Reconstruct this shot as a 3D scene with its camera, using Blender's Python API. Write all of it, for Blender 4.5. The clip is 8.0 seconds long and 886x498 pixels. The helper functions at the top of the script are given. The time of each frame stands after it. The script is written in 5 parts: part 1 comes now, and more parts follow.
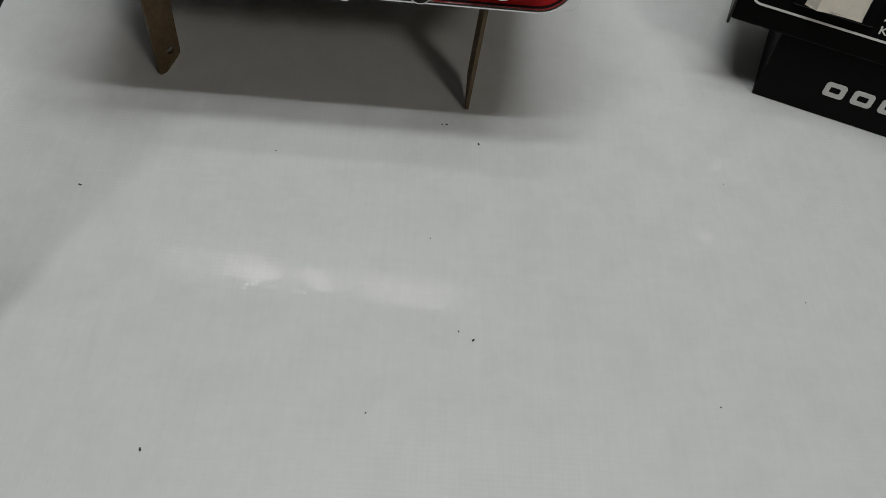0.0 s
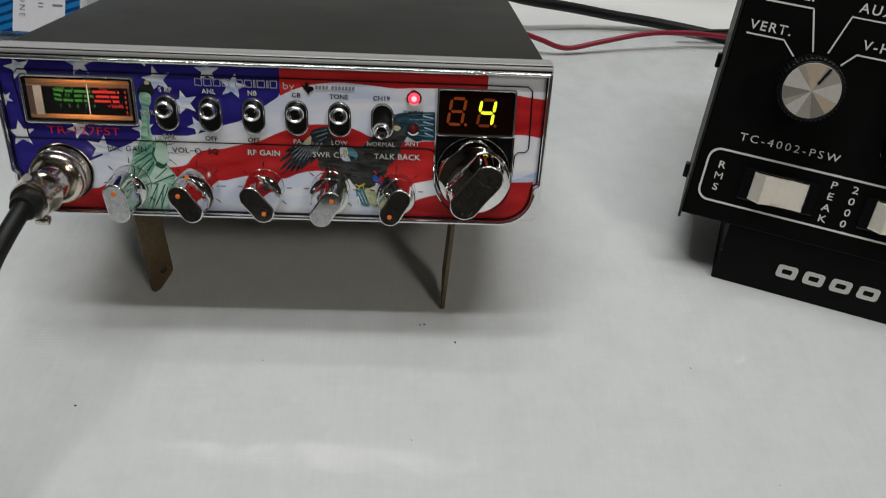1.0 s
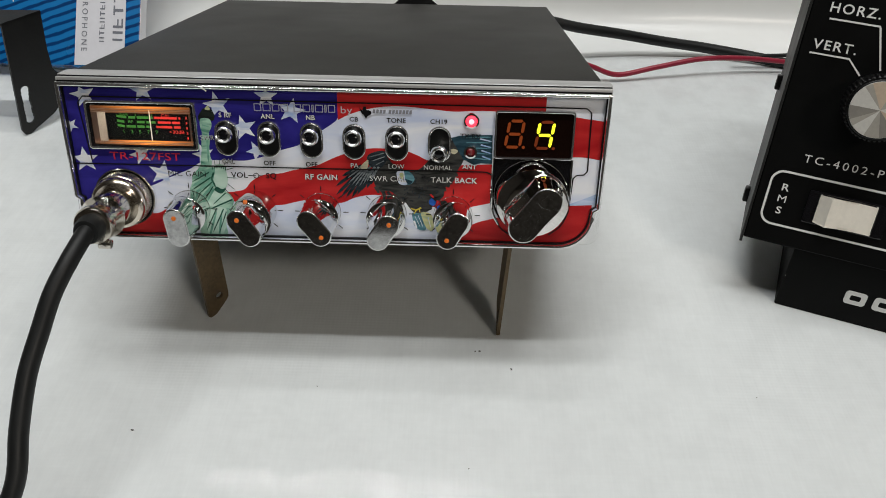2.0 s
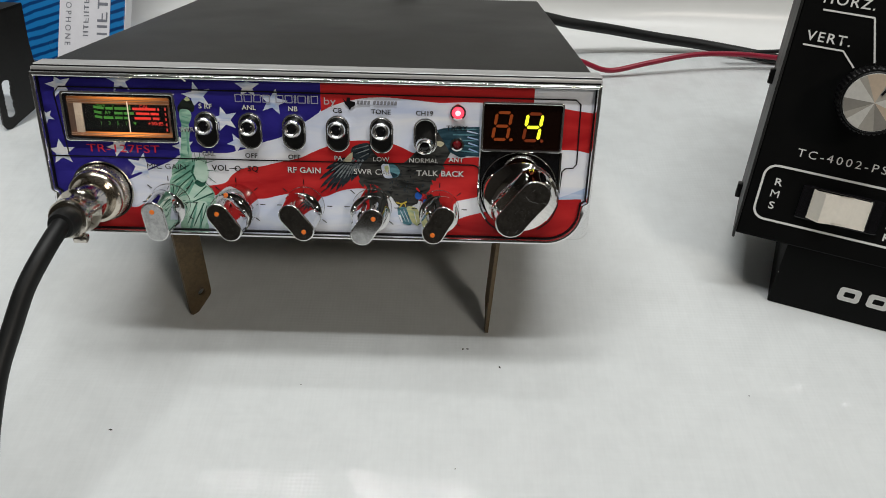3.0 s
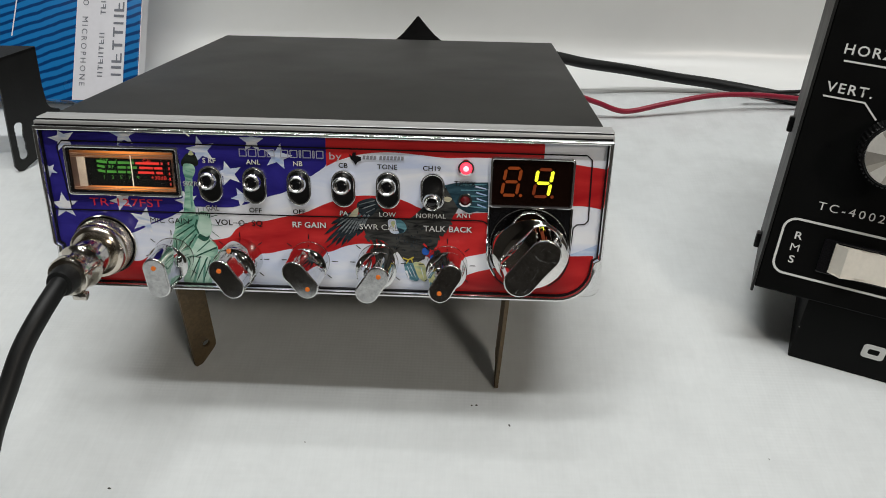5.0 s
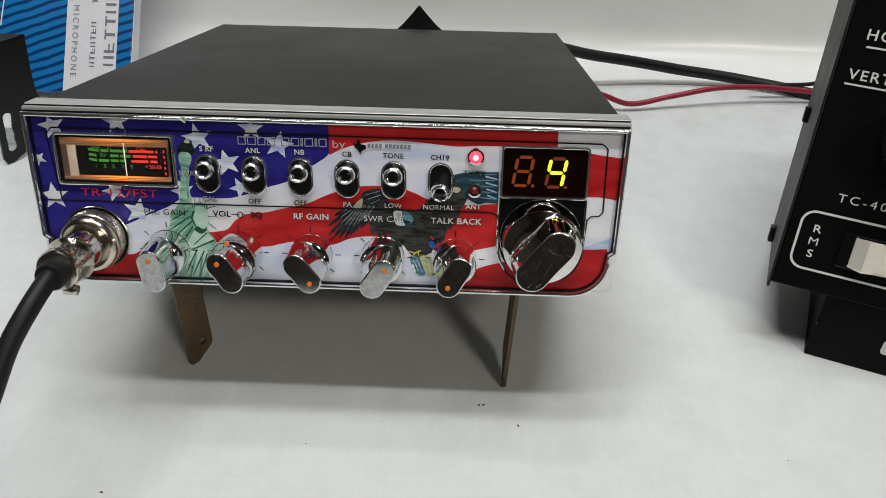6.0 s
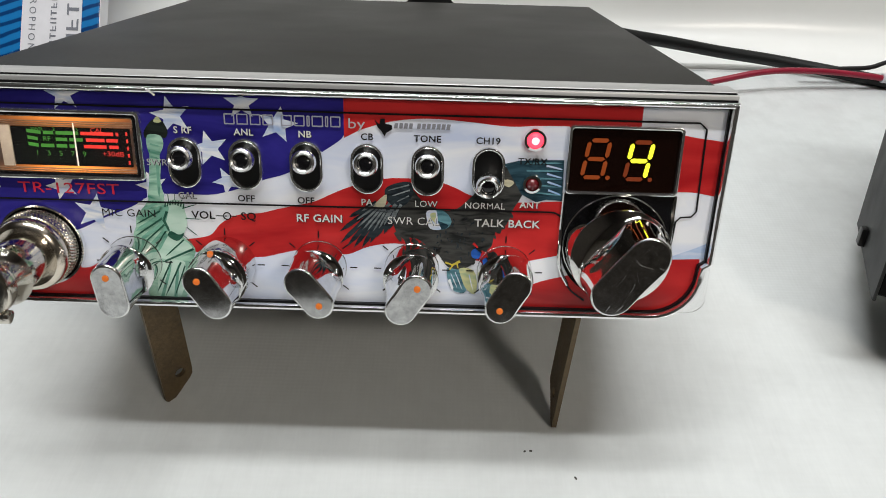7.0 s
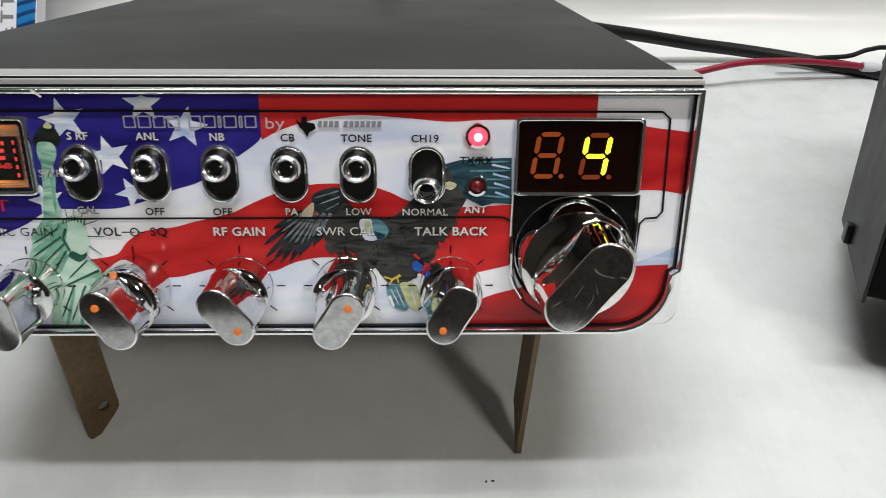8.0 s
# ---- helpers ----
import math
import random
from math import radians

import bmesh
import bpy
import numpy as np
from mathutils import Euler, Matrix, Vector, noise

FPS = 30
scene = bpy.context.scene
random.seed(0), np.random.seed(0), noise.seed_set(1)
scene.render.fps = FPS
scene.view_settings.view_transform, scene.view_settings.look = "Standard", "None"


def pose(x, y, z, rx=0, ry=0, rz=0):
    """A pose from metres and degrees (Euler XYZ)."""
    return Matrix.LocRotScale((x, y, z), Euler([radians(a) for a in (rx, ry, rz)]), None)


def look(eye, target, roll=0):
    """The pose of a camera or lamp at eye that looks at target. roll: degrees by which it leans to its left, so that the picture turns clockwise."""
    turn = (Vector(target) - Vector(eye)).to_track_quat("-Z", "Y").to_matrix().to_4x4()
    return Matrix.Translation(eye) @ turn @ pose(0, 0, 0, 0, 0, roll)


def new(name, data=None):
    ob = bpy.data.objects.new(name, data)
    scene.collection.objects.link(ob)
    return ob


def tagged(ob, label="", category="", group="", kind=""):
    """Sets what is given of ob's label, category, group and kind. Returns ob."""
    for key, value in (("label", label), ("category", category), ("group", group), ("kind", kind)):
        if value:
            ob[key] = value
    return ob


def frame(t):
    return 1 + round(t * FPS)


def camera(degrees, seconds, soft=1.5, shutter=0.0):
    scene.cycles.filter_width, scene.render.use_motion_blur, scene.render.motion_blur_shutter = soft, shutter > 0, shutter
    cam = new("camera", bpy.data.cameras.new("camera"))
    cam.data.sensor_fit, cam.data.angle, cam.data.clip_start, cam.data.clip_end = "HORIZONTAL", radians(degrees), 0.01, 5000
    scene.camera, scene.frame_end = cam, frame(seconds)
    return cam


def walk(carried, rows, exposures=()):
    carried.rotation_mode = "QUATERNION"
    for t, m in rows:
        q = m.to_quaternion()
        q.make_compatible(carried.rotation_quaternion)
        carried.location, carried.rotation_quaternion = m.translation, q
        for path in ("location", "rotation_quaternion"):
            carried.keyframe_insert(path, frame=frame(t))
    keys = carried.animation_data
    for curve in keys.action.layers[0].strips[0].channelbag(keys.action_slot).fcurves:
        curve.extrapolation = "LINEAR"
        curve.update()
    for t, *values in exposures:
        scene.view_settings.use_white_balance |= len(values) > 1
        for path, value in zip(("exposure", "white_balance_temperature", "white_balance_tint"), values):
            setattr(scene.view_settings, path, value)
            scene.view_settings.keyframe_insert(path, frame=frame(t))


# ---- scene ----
cam = camera(57.07, 8.0, soft=0.9, shutter=0.18)
# seconds, eye, target, roll
PATH = [
    (0, (0.0423, -0.2559, 0.2377), (0.0574, -0.0752, -0.0013), 7.91),
    (0.5, (0.0472, -0.2563, 0.2397), (0.0634, -0.0663, 0.0081), 6.42),
    (0.7, (0.0510, -0.2557, 0.2516), (0.0653, -0.0475, 0.0361), 4.76),
    (0.8, (0.0503, -0.2559, 0.2564), (0.0650, -0.0408, 0.0478), 4.39),
    (1, (0.0499, -0.2542, 0.2638), (0.0621, -0.0317, 0.0630), 3.62),
    (1.5, (0.0435, -0.2519, 0.2677), (0.0401, -0.0237, 0.0731), 1.09),
    (1.7, (0.0441, -0.2538, 0.2645), (0.0404, -0.0246, 0.0710), 0.96),
    (2.8, (0.0446, -0.2510, 0.2517), (0.0425, -0.0190, 0.0615), 1.17),
    (3, (0.0473, -0.2497, 0.2522), (0.0459, -0.0189, 0.0606), 1.29),
    (3.5, (0.0527, -0.2459, 0.2561), (0.0482, -0.0180, 0.0610), 0.50),
    (4, (0.0574, -0.2421, 0.2582), (0.0481, -0.0094, 0.0691), -0.09),
    (4.5, (0.0577, -0.2394, 0.2570), (0.0471, -0.0036, 0.0718), -0.06),
    (4.7, (0.0556, -0.2374, 0.2569), (0.0455, -0.0015, 0.0718), 0.17),
    (5.8, (0.0441, -0.2328, 0.2512), (0.0377, 0.0037, 0.0667), 0.97),
    (6, (0.0457, -0.2275, 0.2474), (0.0395, 0.0083, 0.0621), 0.93),
    (6.5, (0.0398, -0.1950, 0.2282), (0.0372, 0.0415, 0.0436), 1.57),
    (7, (0.0274, -0.1772, 0.2104), (0.0273, 0.0591, 0.0255), 1.64),
    (7.5, (0.0254, -0.1695, 0.2034), (0.0289, 0.0679, 0.0200), 0.83),
    (8, (0.0396, -0.1575, 0.1965), (0.0437, 0.0805, 0.0139), 0.51),
]
EXPOSURES = [(0.0, -0.72), (0.5, -0.70), (1.0, -0.40), (1.5, -0.07), (3.0, -0.04), (6.0, 0.02), (6.5, 0.16), (7.0, 0.29), (8.0, 0.35)]
walk(cam, [(t, look(eye, target, roll)) for t, eye, target, roll in PATH], EXPOSURES)

# ---- world and lights ----
world = bpy.data.worlds.new("room_air")
scene.world = world
world.use_nodes = True
world.node_tree.nodes["Background"].inputs["Color"].default_value = (0.8, 0.85, 0.9, 1)
world.node_tree.nodes["Background"].inputs["Strength"].default_value = 0.005


def ceiling_lamp(name, x, y, z, wide, deep, watts, aim=(0, 0, 0), colour=(0.98, 0.985, 0.97), turn=0.0):
    """A rectangular lamp on the ceiling that shines at aim."""
    data = bpy.data.lights.new(name, "AREA")
    data.shape, data.size, data.size_y = "RECTANGLE", wide, deep
    data.energy, data.color = watts, colour
    ob = new(name, data)
    ob.matrix_world = look((x, y, z), aim) @ Matrix.Rotation(radians(turn), 4, "Z")
    return ob


ceiling_lamp("lamp_tube", -0.02, -0.215, 1.62, 1.20, 0.05, 15.2, (-0.02, -0.215, 0))
ceiling_lamp("lamp_tube", 0.12, 0.20, 1.62, 1.20, 0.05, 6.4, (0.12, 0.20, 0))
ceiling_lamp("lamp_front", 1.08, -1.55, 1.60, 0.36, 0.26, 10.8, (0.05, 0.05, 0), (1.0, 0.91, 0.80))
ceiling_lamp("lamp_rear", -0.165, 1.012, 1.62, 0.86, 0.020, 1.05, (-0.165, -0.09, 0), turn=-3.0)

# ---- materials ----


def material(name, colour, rough=0.5, metal=0.0, vary=0.06, grain=400.0, blotch=25.0, bump=0.0, bump_scale=900.0, coat=0.0, stretch=(1, 1, 1), emit=None, power=0.0, shine=0.5):
    """A surface with grain and blotches in its colour and gloss, in metres of the object."""
    m = bpy.data.materials.new(name)
    m.use_nodes = True
    nt = m.node_tree
    b = nt.nodes["Principled BSDF"]
    b.inputs["Base Color"].default_value = (*colour, 1)
    b.inputs["Roughness"].default_value = rough
    b.inputs["Metallic"].default_value = metal
    b.inputs["Coat Weight"].default_value = coat
    b.inputs["Coat Roughness"].default_value = 0.05
    b.inputs["Specular IOR Level"].default_value = shine
    if emit:
        b.inputs["Emission Color"].default_value = (*emit, 1)
        b.inputs["Emission Strength"].default_value = power
    co = nt.nodes.new("ShaderNodeTexCoord")
    mp = nt.nodes.new("ShaderNodeMapping")
    mp.inputs["Scale"].default_value = stretch
    nt.links.new(co.outputs["Object"], mp.inputs["Vector"])

    def noise_node(scale, detail):
        n = nt.nodes.new("ShaderNodeTexNoise")
        n.inputs["Scale"].default_value, n.inputs["Detail"].default_value = scale, detail
        nt.links.new(mp.outputs["Vector"], n.inputs["Vector"])
        return n

    if vary > 0:
        fine, wide = noise_node(grain, 4), noise_node(blotch, 3)
        add = nt.nodes.new("ShaderNodeMath")
        add.operation = "ADD"
        nt.links.new(fine.outputs["Fac"], add.inputs[0])
        nt.links.new(wide.outputs["Fac"], add.inputs[1])
        span = nt.nodes.new("ShaderNodeMapRange")
        span.inputs["From Min"].default_value, span.inputs["From Max"].default_value = 0.6, 1.4
        span.inputs["To Min"].default_value, span.inputs["To Max"].default_value = 1 - vary, 1 + vary
        nt.links.new(add.outputs[0], span.inputs["Value"])
        mul = nt.nodes.new("ShaderNodeVectorMath")
        mul.operation = "SCALE"
        mul.inputs[0].default_value = colour
        nt.links.new(span.outputs["Result"], mul.inputs["Scale"])
        nt.links.new(mul.outputs["Vector"], b.inputs["Base Color"])
        gloss = nt.nodes.new("ShaderNodeMapRange")
        gloss.inputs["From Min"].default_value, gloss.inputs["From Max"].default_value = 0.1, 0.9
        gloss.inputs["To Min"].default_value, gloss.inputs["To Max"].default_value = max(rough * 0.8, 0.01), min(rough * 1.2, 1)
        nt.links.new(wide.outputs["Fac"], gloss.inputs["Value"])
        nt.links.new(gloss.outputs["Result"], b.inputs["Roughness"])
    if bump > 0:
        rough_noise = noise_node(bump_scale, 3)
        bp = nt.nodes.new("ShaderNodeBump")
        bp.inputs["Strength"].default_value, bp.inputs["Distance"].default_value = bump, 0.0003
        nt.links.new(rough_noise.outputs["Fac"], bp.inputs["Height"])
        nt.links.new(bp.outputs["Normal"], b.inputs["Normal"])
    return m


def desk_material():
    """White vinyl with a fine woven emboss, faint smudges and soft gloss."""
    m = material("desk_vinyl", (0.728, 0.756, 0.758), 0.42, vary=0.025, grain=260, blotch=9, coat=0.55)
    nt = m.node_tree
    b = nt.nodes["Principled BSDF"]
    co = nt.nodes.new("ShaderNodeTexCoord")
    total = None
    for axis, scale in (("X", 1180.0), ("Y", 1180.0)):
        w = nt.nodes.new("ShaderNodeTexWave")
        w.bands_direction = axis
        w.inputs["Scale"].default_value, w.inputs["Distortion"].default_value = scale / 6.283, 1.4
        w.inputs["Detail"].default_value = 2
        nt.links.new(co.outputs["Object"], w.inputs["Vector"])
        if total is None:
            total = w.outputs["Fac"]
        else:
            s = nt.nodes.new("ShaderNodeMath")
            s.operation = "ADD"
            nt.links.new(total, s.inputs[0])
            nt.links.new(w.outputs["Fac"], s.inputs[1])
            total = s.outputs[0]
    bp = nt.nodes.new("ShaderNodeBump")
    bp.inputs["Strength"].default_value, bp.inputs["Distance"].default_value = 0.16, 0.0001
    nt.links.new(total, bp.inputs["Height"])
    nt.links.new(bp.outputs["Normal"], b.inputs["Normal"])
    b.inputs["Coat Roughness"].default_value = 0.03
    # the weave's streaky sheen is put into the colour, mostly along y
    tint = b.inputs["Base Color"].links[0].from_socket
    for size, depth in (((520.0, 30.0, 1.0), 0.012), ((26.0, 560.0, 1.0), 0.008), ((1500.0, 120.0, 1.0), 0.008)):
        way = nt.nodes.new("ShaderNodeMapping")
        way.inputs["Scale"].default_value = size
        nt.links.new(co.outputs["Object"], way.inputs["Vector"])
        thread = nt.nodes.new("ShaderNodeTexNoise")
        thread.inputs["Scale"].default_value, thread.inputs["Detail"].default_value = 1.0, 2
        nt.links.new(way.outputs["Vector"], thread.inputs["Vector"])
        dim = nt.nodes.new("ShaderNodeMapRange")
        dim.inputs["From Min"].default_value, dim.inputs["From Max"].default_value = 0.3, 0.7
        dim.inputs["To Min"].default_value, dim.inputs["To Max"].default_value = 1 - depth, 1 + depth
        nt.links.new(thread.outputs["Fac"], dim.inputs["Value"])
        times = nt.nodes.new("ShaderNodeVectorMath")
        times.operation = "SCALE"
        nt.links.new(tint, times.inputs[0])
        nt.links.new(dim.outputs["Result"], times.inputs["Scale"])
        tint = times.outputs["Vector"]
    nt.links.new(tint, b.inputs["Base Color"])
    dent = nt.nodes.new("ShaderNodeTexNoise")
    dent.inputs["Scale"].default_value, dent.inputs["Detail"].default_value = 300.0, 4
    dent.inputs["Roughness"].default_value = 0.6
    mp = nt.nodes.new("ShaderNodeMapping")
    mp.inputs["Scale"].default_value = (1.5, 0.8, 1)
    nt.links.new(co.outputs["Object"], mp.inputs["Vector"])
    nt.links.new(mp.outputs["Vector"], dent.inputs["Vector"])
    cb = nt.nodes.new("ShaderNodeBump")
    cb.inputs["Strength"].default_value, cb.inputs["Distance"].default_value = 0.26, 0.0002
    nt.links.new(dent.outputs["Fac"], cb.inputs["Height"])
    nt.links.new(cb.outputs["Normal"], b.inputs["Coat Normal"])
    # the gloss is worn off in patches
    worn = nt.nodes.new("ShaderNodeTexNoise")
    worn.inputs["Scale"].default_value, worn.inputs["Detail"].default_value = 62.0, 3
    nt.links.new(co.outputs["Object"], worn.inputs["Vector"])
    left = nt.nodes.new("ShaderNodeMapRange")
    left.inputs["From Min"].default_value, left.inputs["From Max"].default_value = 0.42, 0.66
    left.inputs["To Min"].default_value, left.inputs["To Max"].default_value = 0.16, 1.0
    nt.links.new(worn.outputs["Fac"], left.inputs["Value"])
    nt.links.new(left.outputs["Result"], b.inputs["Coat Weight"])
    return m


def glass_material(name, tint=(1, 1, 1), rough=0.02):
    m = bpy.data.materials.new(name)
    m.use_nodes = True
    b = m.node_tree.nodes["Principled BSDF"]
    b.inputs["Base Color"].default_value = (*tint, 1)
    b.inputs["Roughness"].default_value = rough
    b.inputs["Transmission Weight"].default_value = 1
    b.inputs["IOR"].default_value = 1.3
    return m


def stripe_material():
    """Box print: blue with dark slanting lines of uneven width."""
    m = material("blue_print", (0.01, 0.16, 0.46), 0.25, vary=0.18, grain=300, blotch=60, coat=0.5)
    nt = m.node_tree
    b = nt.nodes["Principled BSDF"]
    co = nt.nodes.new("ShaderNodeTexCoord")
    mp = nt.nodes.new("ShaderNodeMapping")
    mp.inputs["Rotation"].default_value = (0, radians(21), 0)
    w = nt.nodes.new("ShaderNodeTexWave")
    w.bands_direction = "Z"
    w.inputs["Scale"].default_value, w.inputs["Distortion"].default_value = 58.0, 1.3
    w.inputs["Detail"].default_value, w.inputs["Detail Scale"].default_value = 2, 1.5
    nt.links.new(co.outputs["Object"], mp.inputs["Vector"])
    nt.links.new(mp.outputs["Vector"], w.inputs["Vector"])
    ramp = nt.nodes.new("ShaderNodeValToRGB")
    ramp.color_ramp.elements[0].position, ramp.color_ramp.elements[0].color = 0.16, (0.003, 0.040, 0.150, 1)
    ramp.color_ramp.elements[1].position, ramp.color_ramp.elements[1].color = 0.50, (0.010, 0.165, 0.44, 1)
    nt.links.new(w.outputs["Fac"], ramp.inputs["Fac"])
    nt.links.new(ramp.outputs["Color"], b.inputs["Base Color"])
    return m


DESK = desk_material()
SHEET = material("white_sheet", (0.80, 0.81, 0.80), 0.30, vary=0.02, grain=60, blotch=6)
ROOM = material("room_paint", (0.125, 0.112, 0.096), 0.8, vary=0.05, grain=30, blotch=2)
FLOOR = material("floor_vinyl", (0.022, 0.020, 0.018), 0.6, vary=0.12, grain=60, blotch=4)
COVER = material("grey_steel_paint", (0.0225, 0.0221, 0.0200), 0.50, vary=0.07, grain=1500, blotch=18, bump=0.15, bump_scale=2500, shine=0.36)
ALLOY = material("brushed_alloy", (0.53, 0.53, 0.525), 0.40, 0.40, vary=0.20, grain=320, blotch=60, stretch=(0.05, 6, 6))
FRAME = material("frame_chrome", (0.84, 0.84, 0.84), 0.09, 0.95, vary=0.05, grain=900, blotch=80)
BEZEL = material("bezel_chrome", (0.86, 0.86, 0.86), 0.12, 0.97, vary=0.05, grain=900, blotch=80)
CHROME = material("chrome", (0.84, 0.84, 0.84), 0.025, 1.0, vary=0.03, grain=900, blotch=120)
SATIN = material("satin_nickel", (0.74, 0.74, 0.73), 0.20, 1.0, vary=0.05, grain=900, blotch=200)
LEVER = material("lever_chrome", (0.76, 0.76, 0.75), 0.22, 1.0, vary=0.06, grain=900, blotch=200)
CHROME_WORN = material("worn_chrome", (0.54, 0.54, 0.54), 0.07, 1.0, vary=0.32, grain=900, blotch=420, bump=0.014, bump_scale=420)
NICKEL_SATIN = material("satin_plug_nickel", (0.68, 0.61, 0.52), 0.19, 1.0, vary=0.1, grain=900, blotch=200)
NICKEL_PALE = material("pale_clamp_nickel", (0.78, 0.73, 0.64), 0.15, 1.0, vary=0.1, grain=900, blotch=200)
NICKEL = material("nickel_plate", (0.68, 0.64, 0.575), 0.13, 1.0, vary=0.08, grain=900, blotch=200)
BLACK = material("black_plastic", (0.005, 0.005, 0.005), 0.35, vary=0.2, grain=1200, blotch=90, shine=0.3)
BLACK_GLOSS = material("black_gloss", (0.006, 0.006, 0.007), 0.07, vary=0.2, grain=1200, blotch=150)
BLACK_MATT = material("black_matt", (0.003, 0.003, 0.003), 0.85, vary=0.2, grain=700, blotch=90, shine=0.12)
RUBBER = material("cable_rubber", (0.006, 0.0065, 0.0065), 0.5, vary=0.25, grain=900, blotch=120, bump=0.15, shine=0.35)
BLACK_PAINT = material("black_crinkle_paint", (0.0018, 0.0020, 0.0019), 0.58, vary=0.3, grain=1500, blotch=60, bump=0.15, bump_scale=2200, shine=0.10)
SIDE_PAINT = material("dark_grey_paint", (0.0140, 0.0145, 0.0140), 0.50, vary=0.22, grain=900, blotch=60, bump=0.15, shine=0.32)
BRACKET = material("black_bracket_paint", (0.008, 0.008, 0.008), 0.42, vary=0.3, grain=700, blotch=80, bump=0.15, shine=0.35)
ZINC = material("zinc_plate", (0.10, 0.082, 0.060), 0.45, 0.25, vary=0.12, grain=500, blotch=60)
RUST = material("rusty_steel", (0.115, 0.078, 0.038), 0.55, 0.3, vary=0.38, grain=700, blotch=130, bump=0.35, bump_scale=1200)


def cloth_print(name, light, deep, scale=26.0, turn=-28.0):
    """A glossy print of folded cloth: two tones of one dye in long slanting waves."""
    m = material(name, light, 0.22, vary=0.1, grain=300, blotch=60, coat=0.35, shine=0.3)
    nt = m.node_tree
    b = nt.nodes["Principled BSDF"]
    co = nt.nodes.new("ShaderNodeTexCoord")
    mp = nt.nodes.new("ShaderNodeMapping")
    mp.inputs["Rotation"].default_value = (0, radians(turn), 0)
    mp.inputs["Scale"].default_value = (0.8, 1, 3.2)
    n = nt.nodes.new("ShaderNodeTexNoise")
    n.inputs["Scale"].default_value, n.inputs["Detail"].default_value, n.inputs["Distortion"].default_value = scale, 5, 0.8
    nt.links.new(co.outputs["Object"], mp.inputs["Vector"])
    nt.links.new(mp.outputs["Vector"], n.inputs["Vector"])
    ramp = nt.nodes.new("ShaderNodeValToRGB")
    ramp.color_ramp.elements[0].position, ramp.color_ramp.elements[0].color = 0.30, (*deep, 1)
    ramp.color_ramp.elements[1].position, ramp.color_ramp.elements[1].color = 0.60, (*light, 1)
    nt.links.new(n.outputs["Fac"], ramp.inputs["Fac"])
    nt.links.new(ramp.outputs["Color"], b.inputs["Base Color"])
    return m


PRINT_WHITE = cloth_print("print_white", (0.88, 0.89, 0.93), (0.60, 0.67, 0.86))
PRINT_RED = cloth_print("print_red", (0.60, 0.030, 0.030), (0.37, 0.010, 0.014))
PRINT_BLUE = cloth_print("print_blue", (0.034, 0.027, 0.262), (0.013, 0.010, 0.125), 30, 25)
PRINT_STAR = cloth_print("print_star", (0.86, 0.87, 0.90), (0.36, 0.48, 0.74), 120, 20)
PRINT_GREEN = cloth_print("print_green", (0.42, 0.66, 0.52), (0.06, 0.24, 0.16), 130, 58)
PRINT_DARK = cloth_print("print_slate", (0.062, 0.062, 0.058), (0.012, 0.013, 0.014), 190, 30)
PRINT_GREY = cloth_print("print_grey_strip", (0.24, 0.27, 0.28), (0.05, 0.06, 0.07), 160, 30)
PRINT_TEAL = cloth_print("print_teal", (0.16, 0.36, 0.42), (0.03, 0.09, 0.13), 150, 10)
PRINT_YELLOW = cloth_print("print_yellow", (0.62, 0.60, 0.30), (0.34, 0.44, 0.28), 200, 10)
PRINT_SKY = cloth_print("print_sky", (0.60, 0.68, 0.84), (0.20, 0.40, 0.70), 60, 35)
INK_BLACK = material("ink_black", (0.006, 0.006, 0.007), 0.3, vary=0, shine=0.3)
INK_WHITE = material("ink_white", (0.72, 0.72, 0.70), 0.4, vary=0.06)
INK_GREY = material("ink_grey", (0.46, 0.46, 0.48), 0.35, vary=0.05)
INK_SILVER = material("ink_silver", (0.42, 0.42, 0.50), 0.3, 0.3, vary=0.08)
INK_RED = material("ink_red", (0.62, 0.02, 0.05), 0.3, vary=0)
ORANGE = material("orange_dot", (0.85, 0.20, 0.02), 0.45, vary=0.08)
CREAM = material("meter_ridge", (0.22, 0.13, 0.085), 0.35, vary=0.10, grain=500, blotch=120)

PILLAR = material("meter_pillar", (0.42, 0.34, 0.26), 0.4, vary=0.12, grain=500, blotch=150)


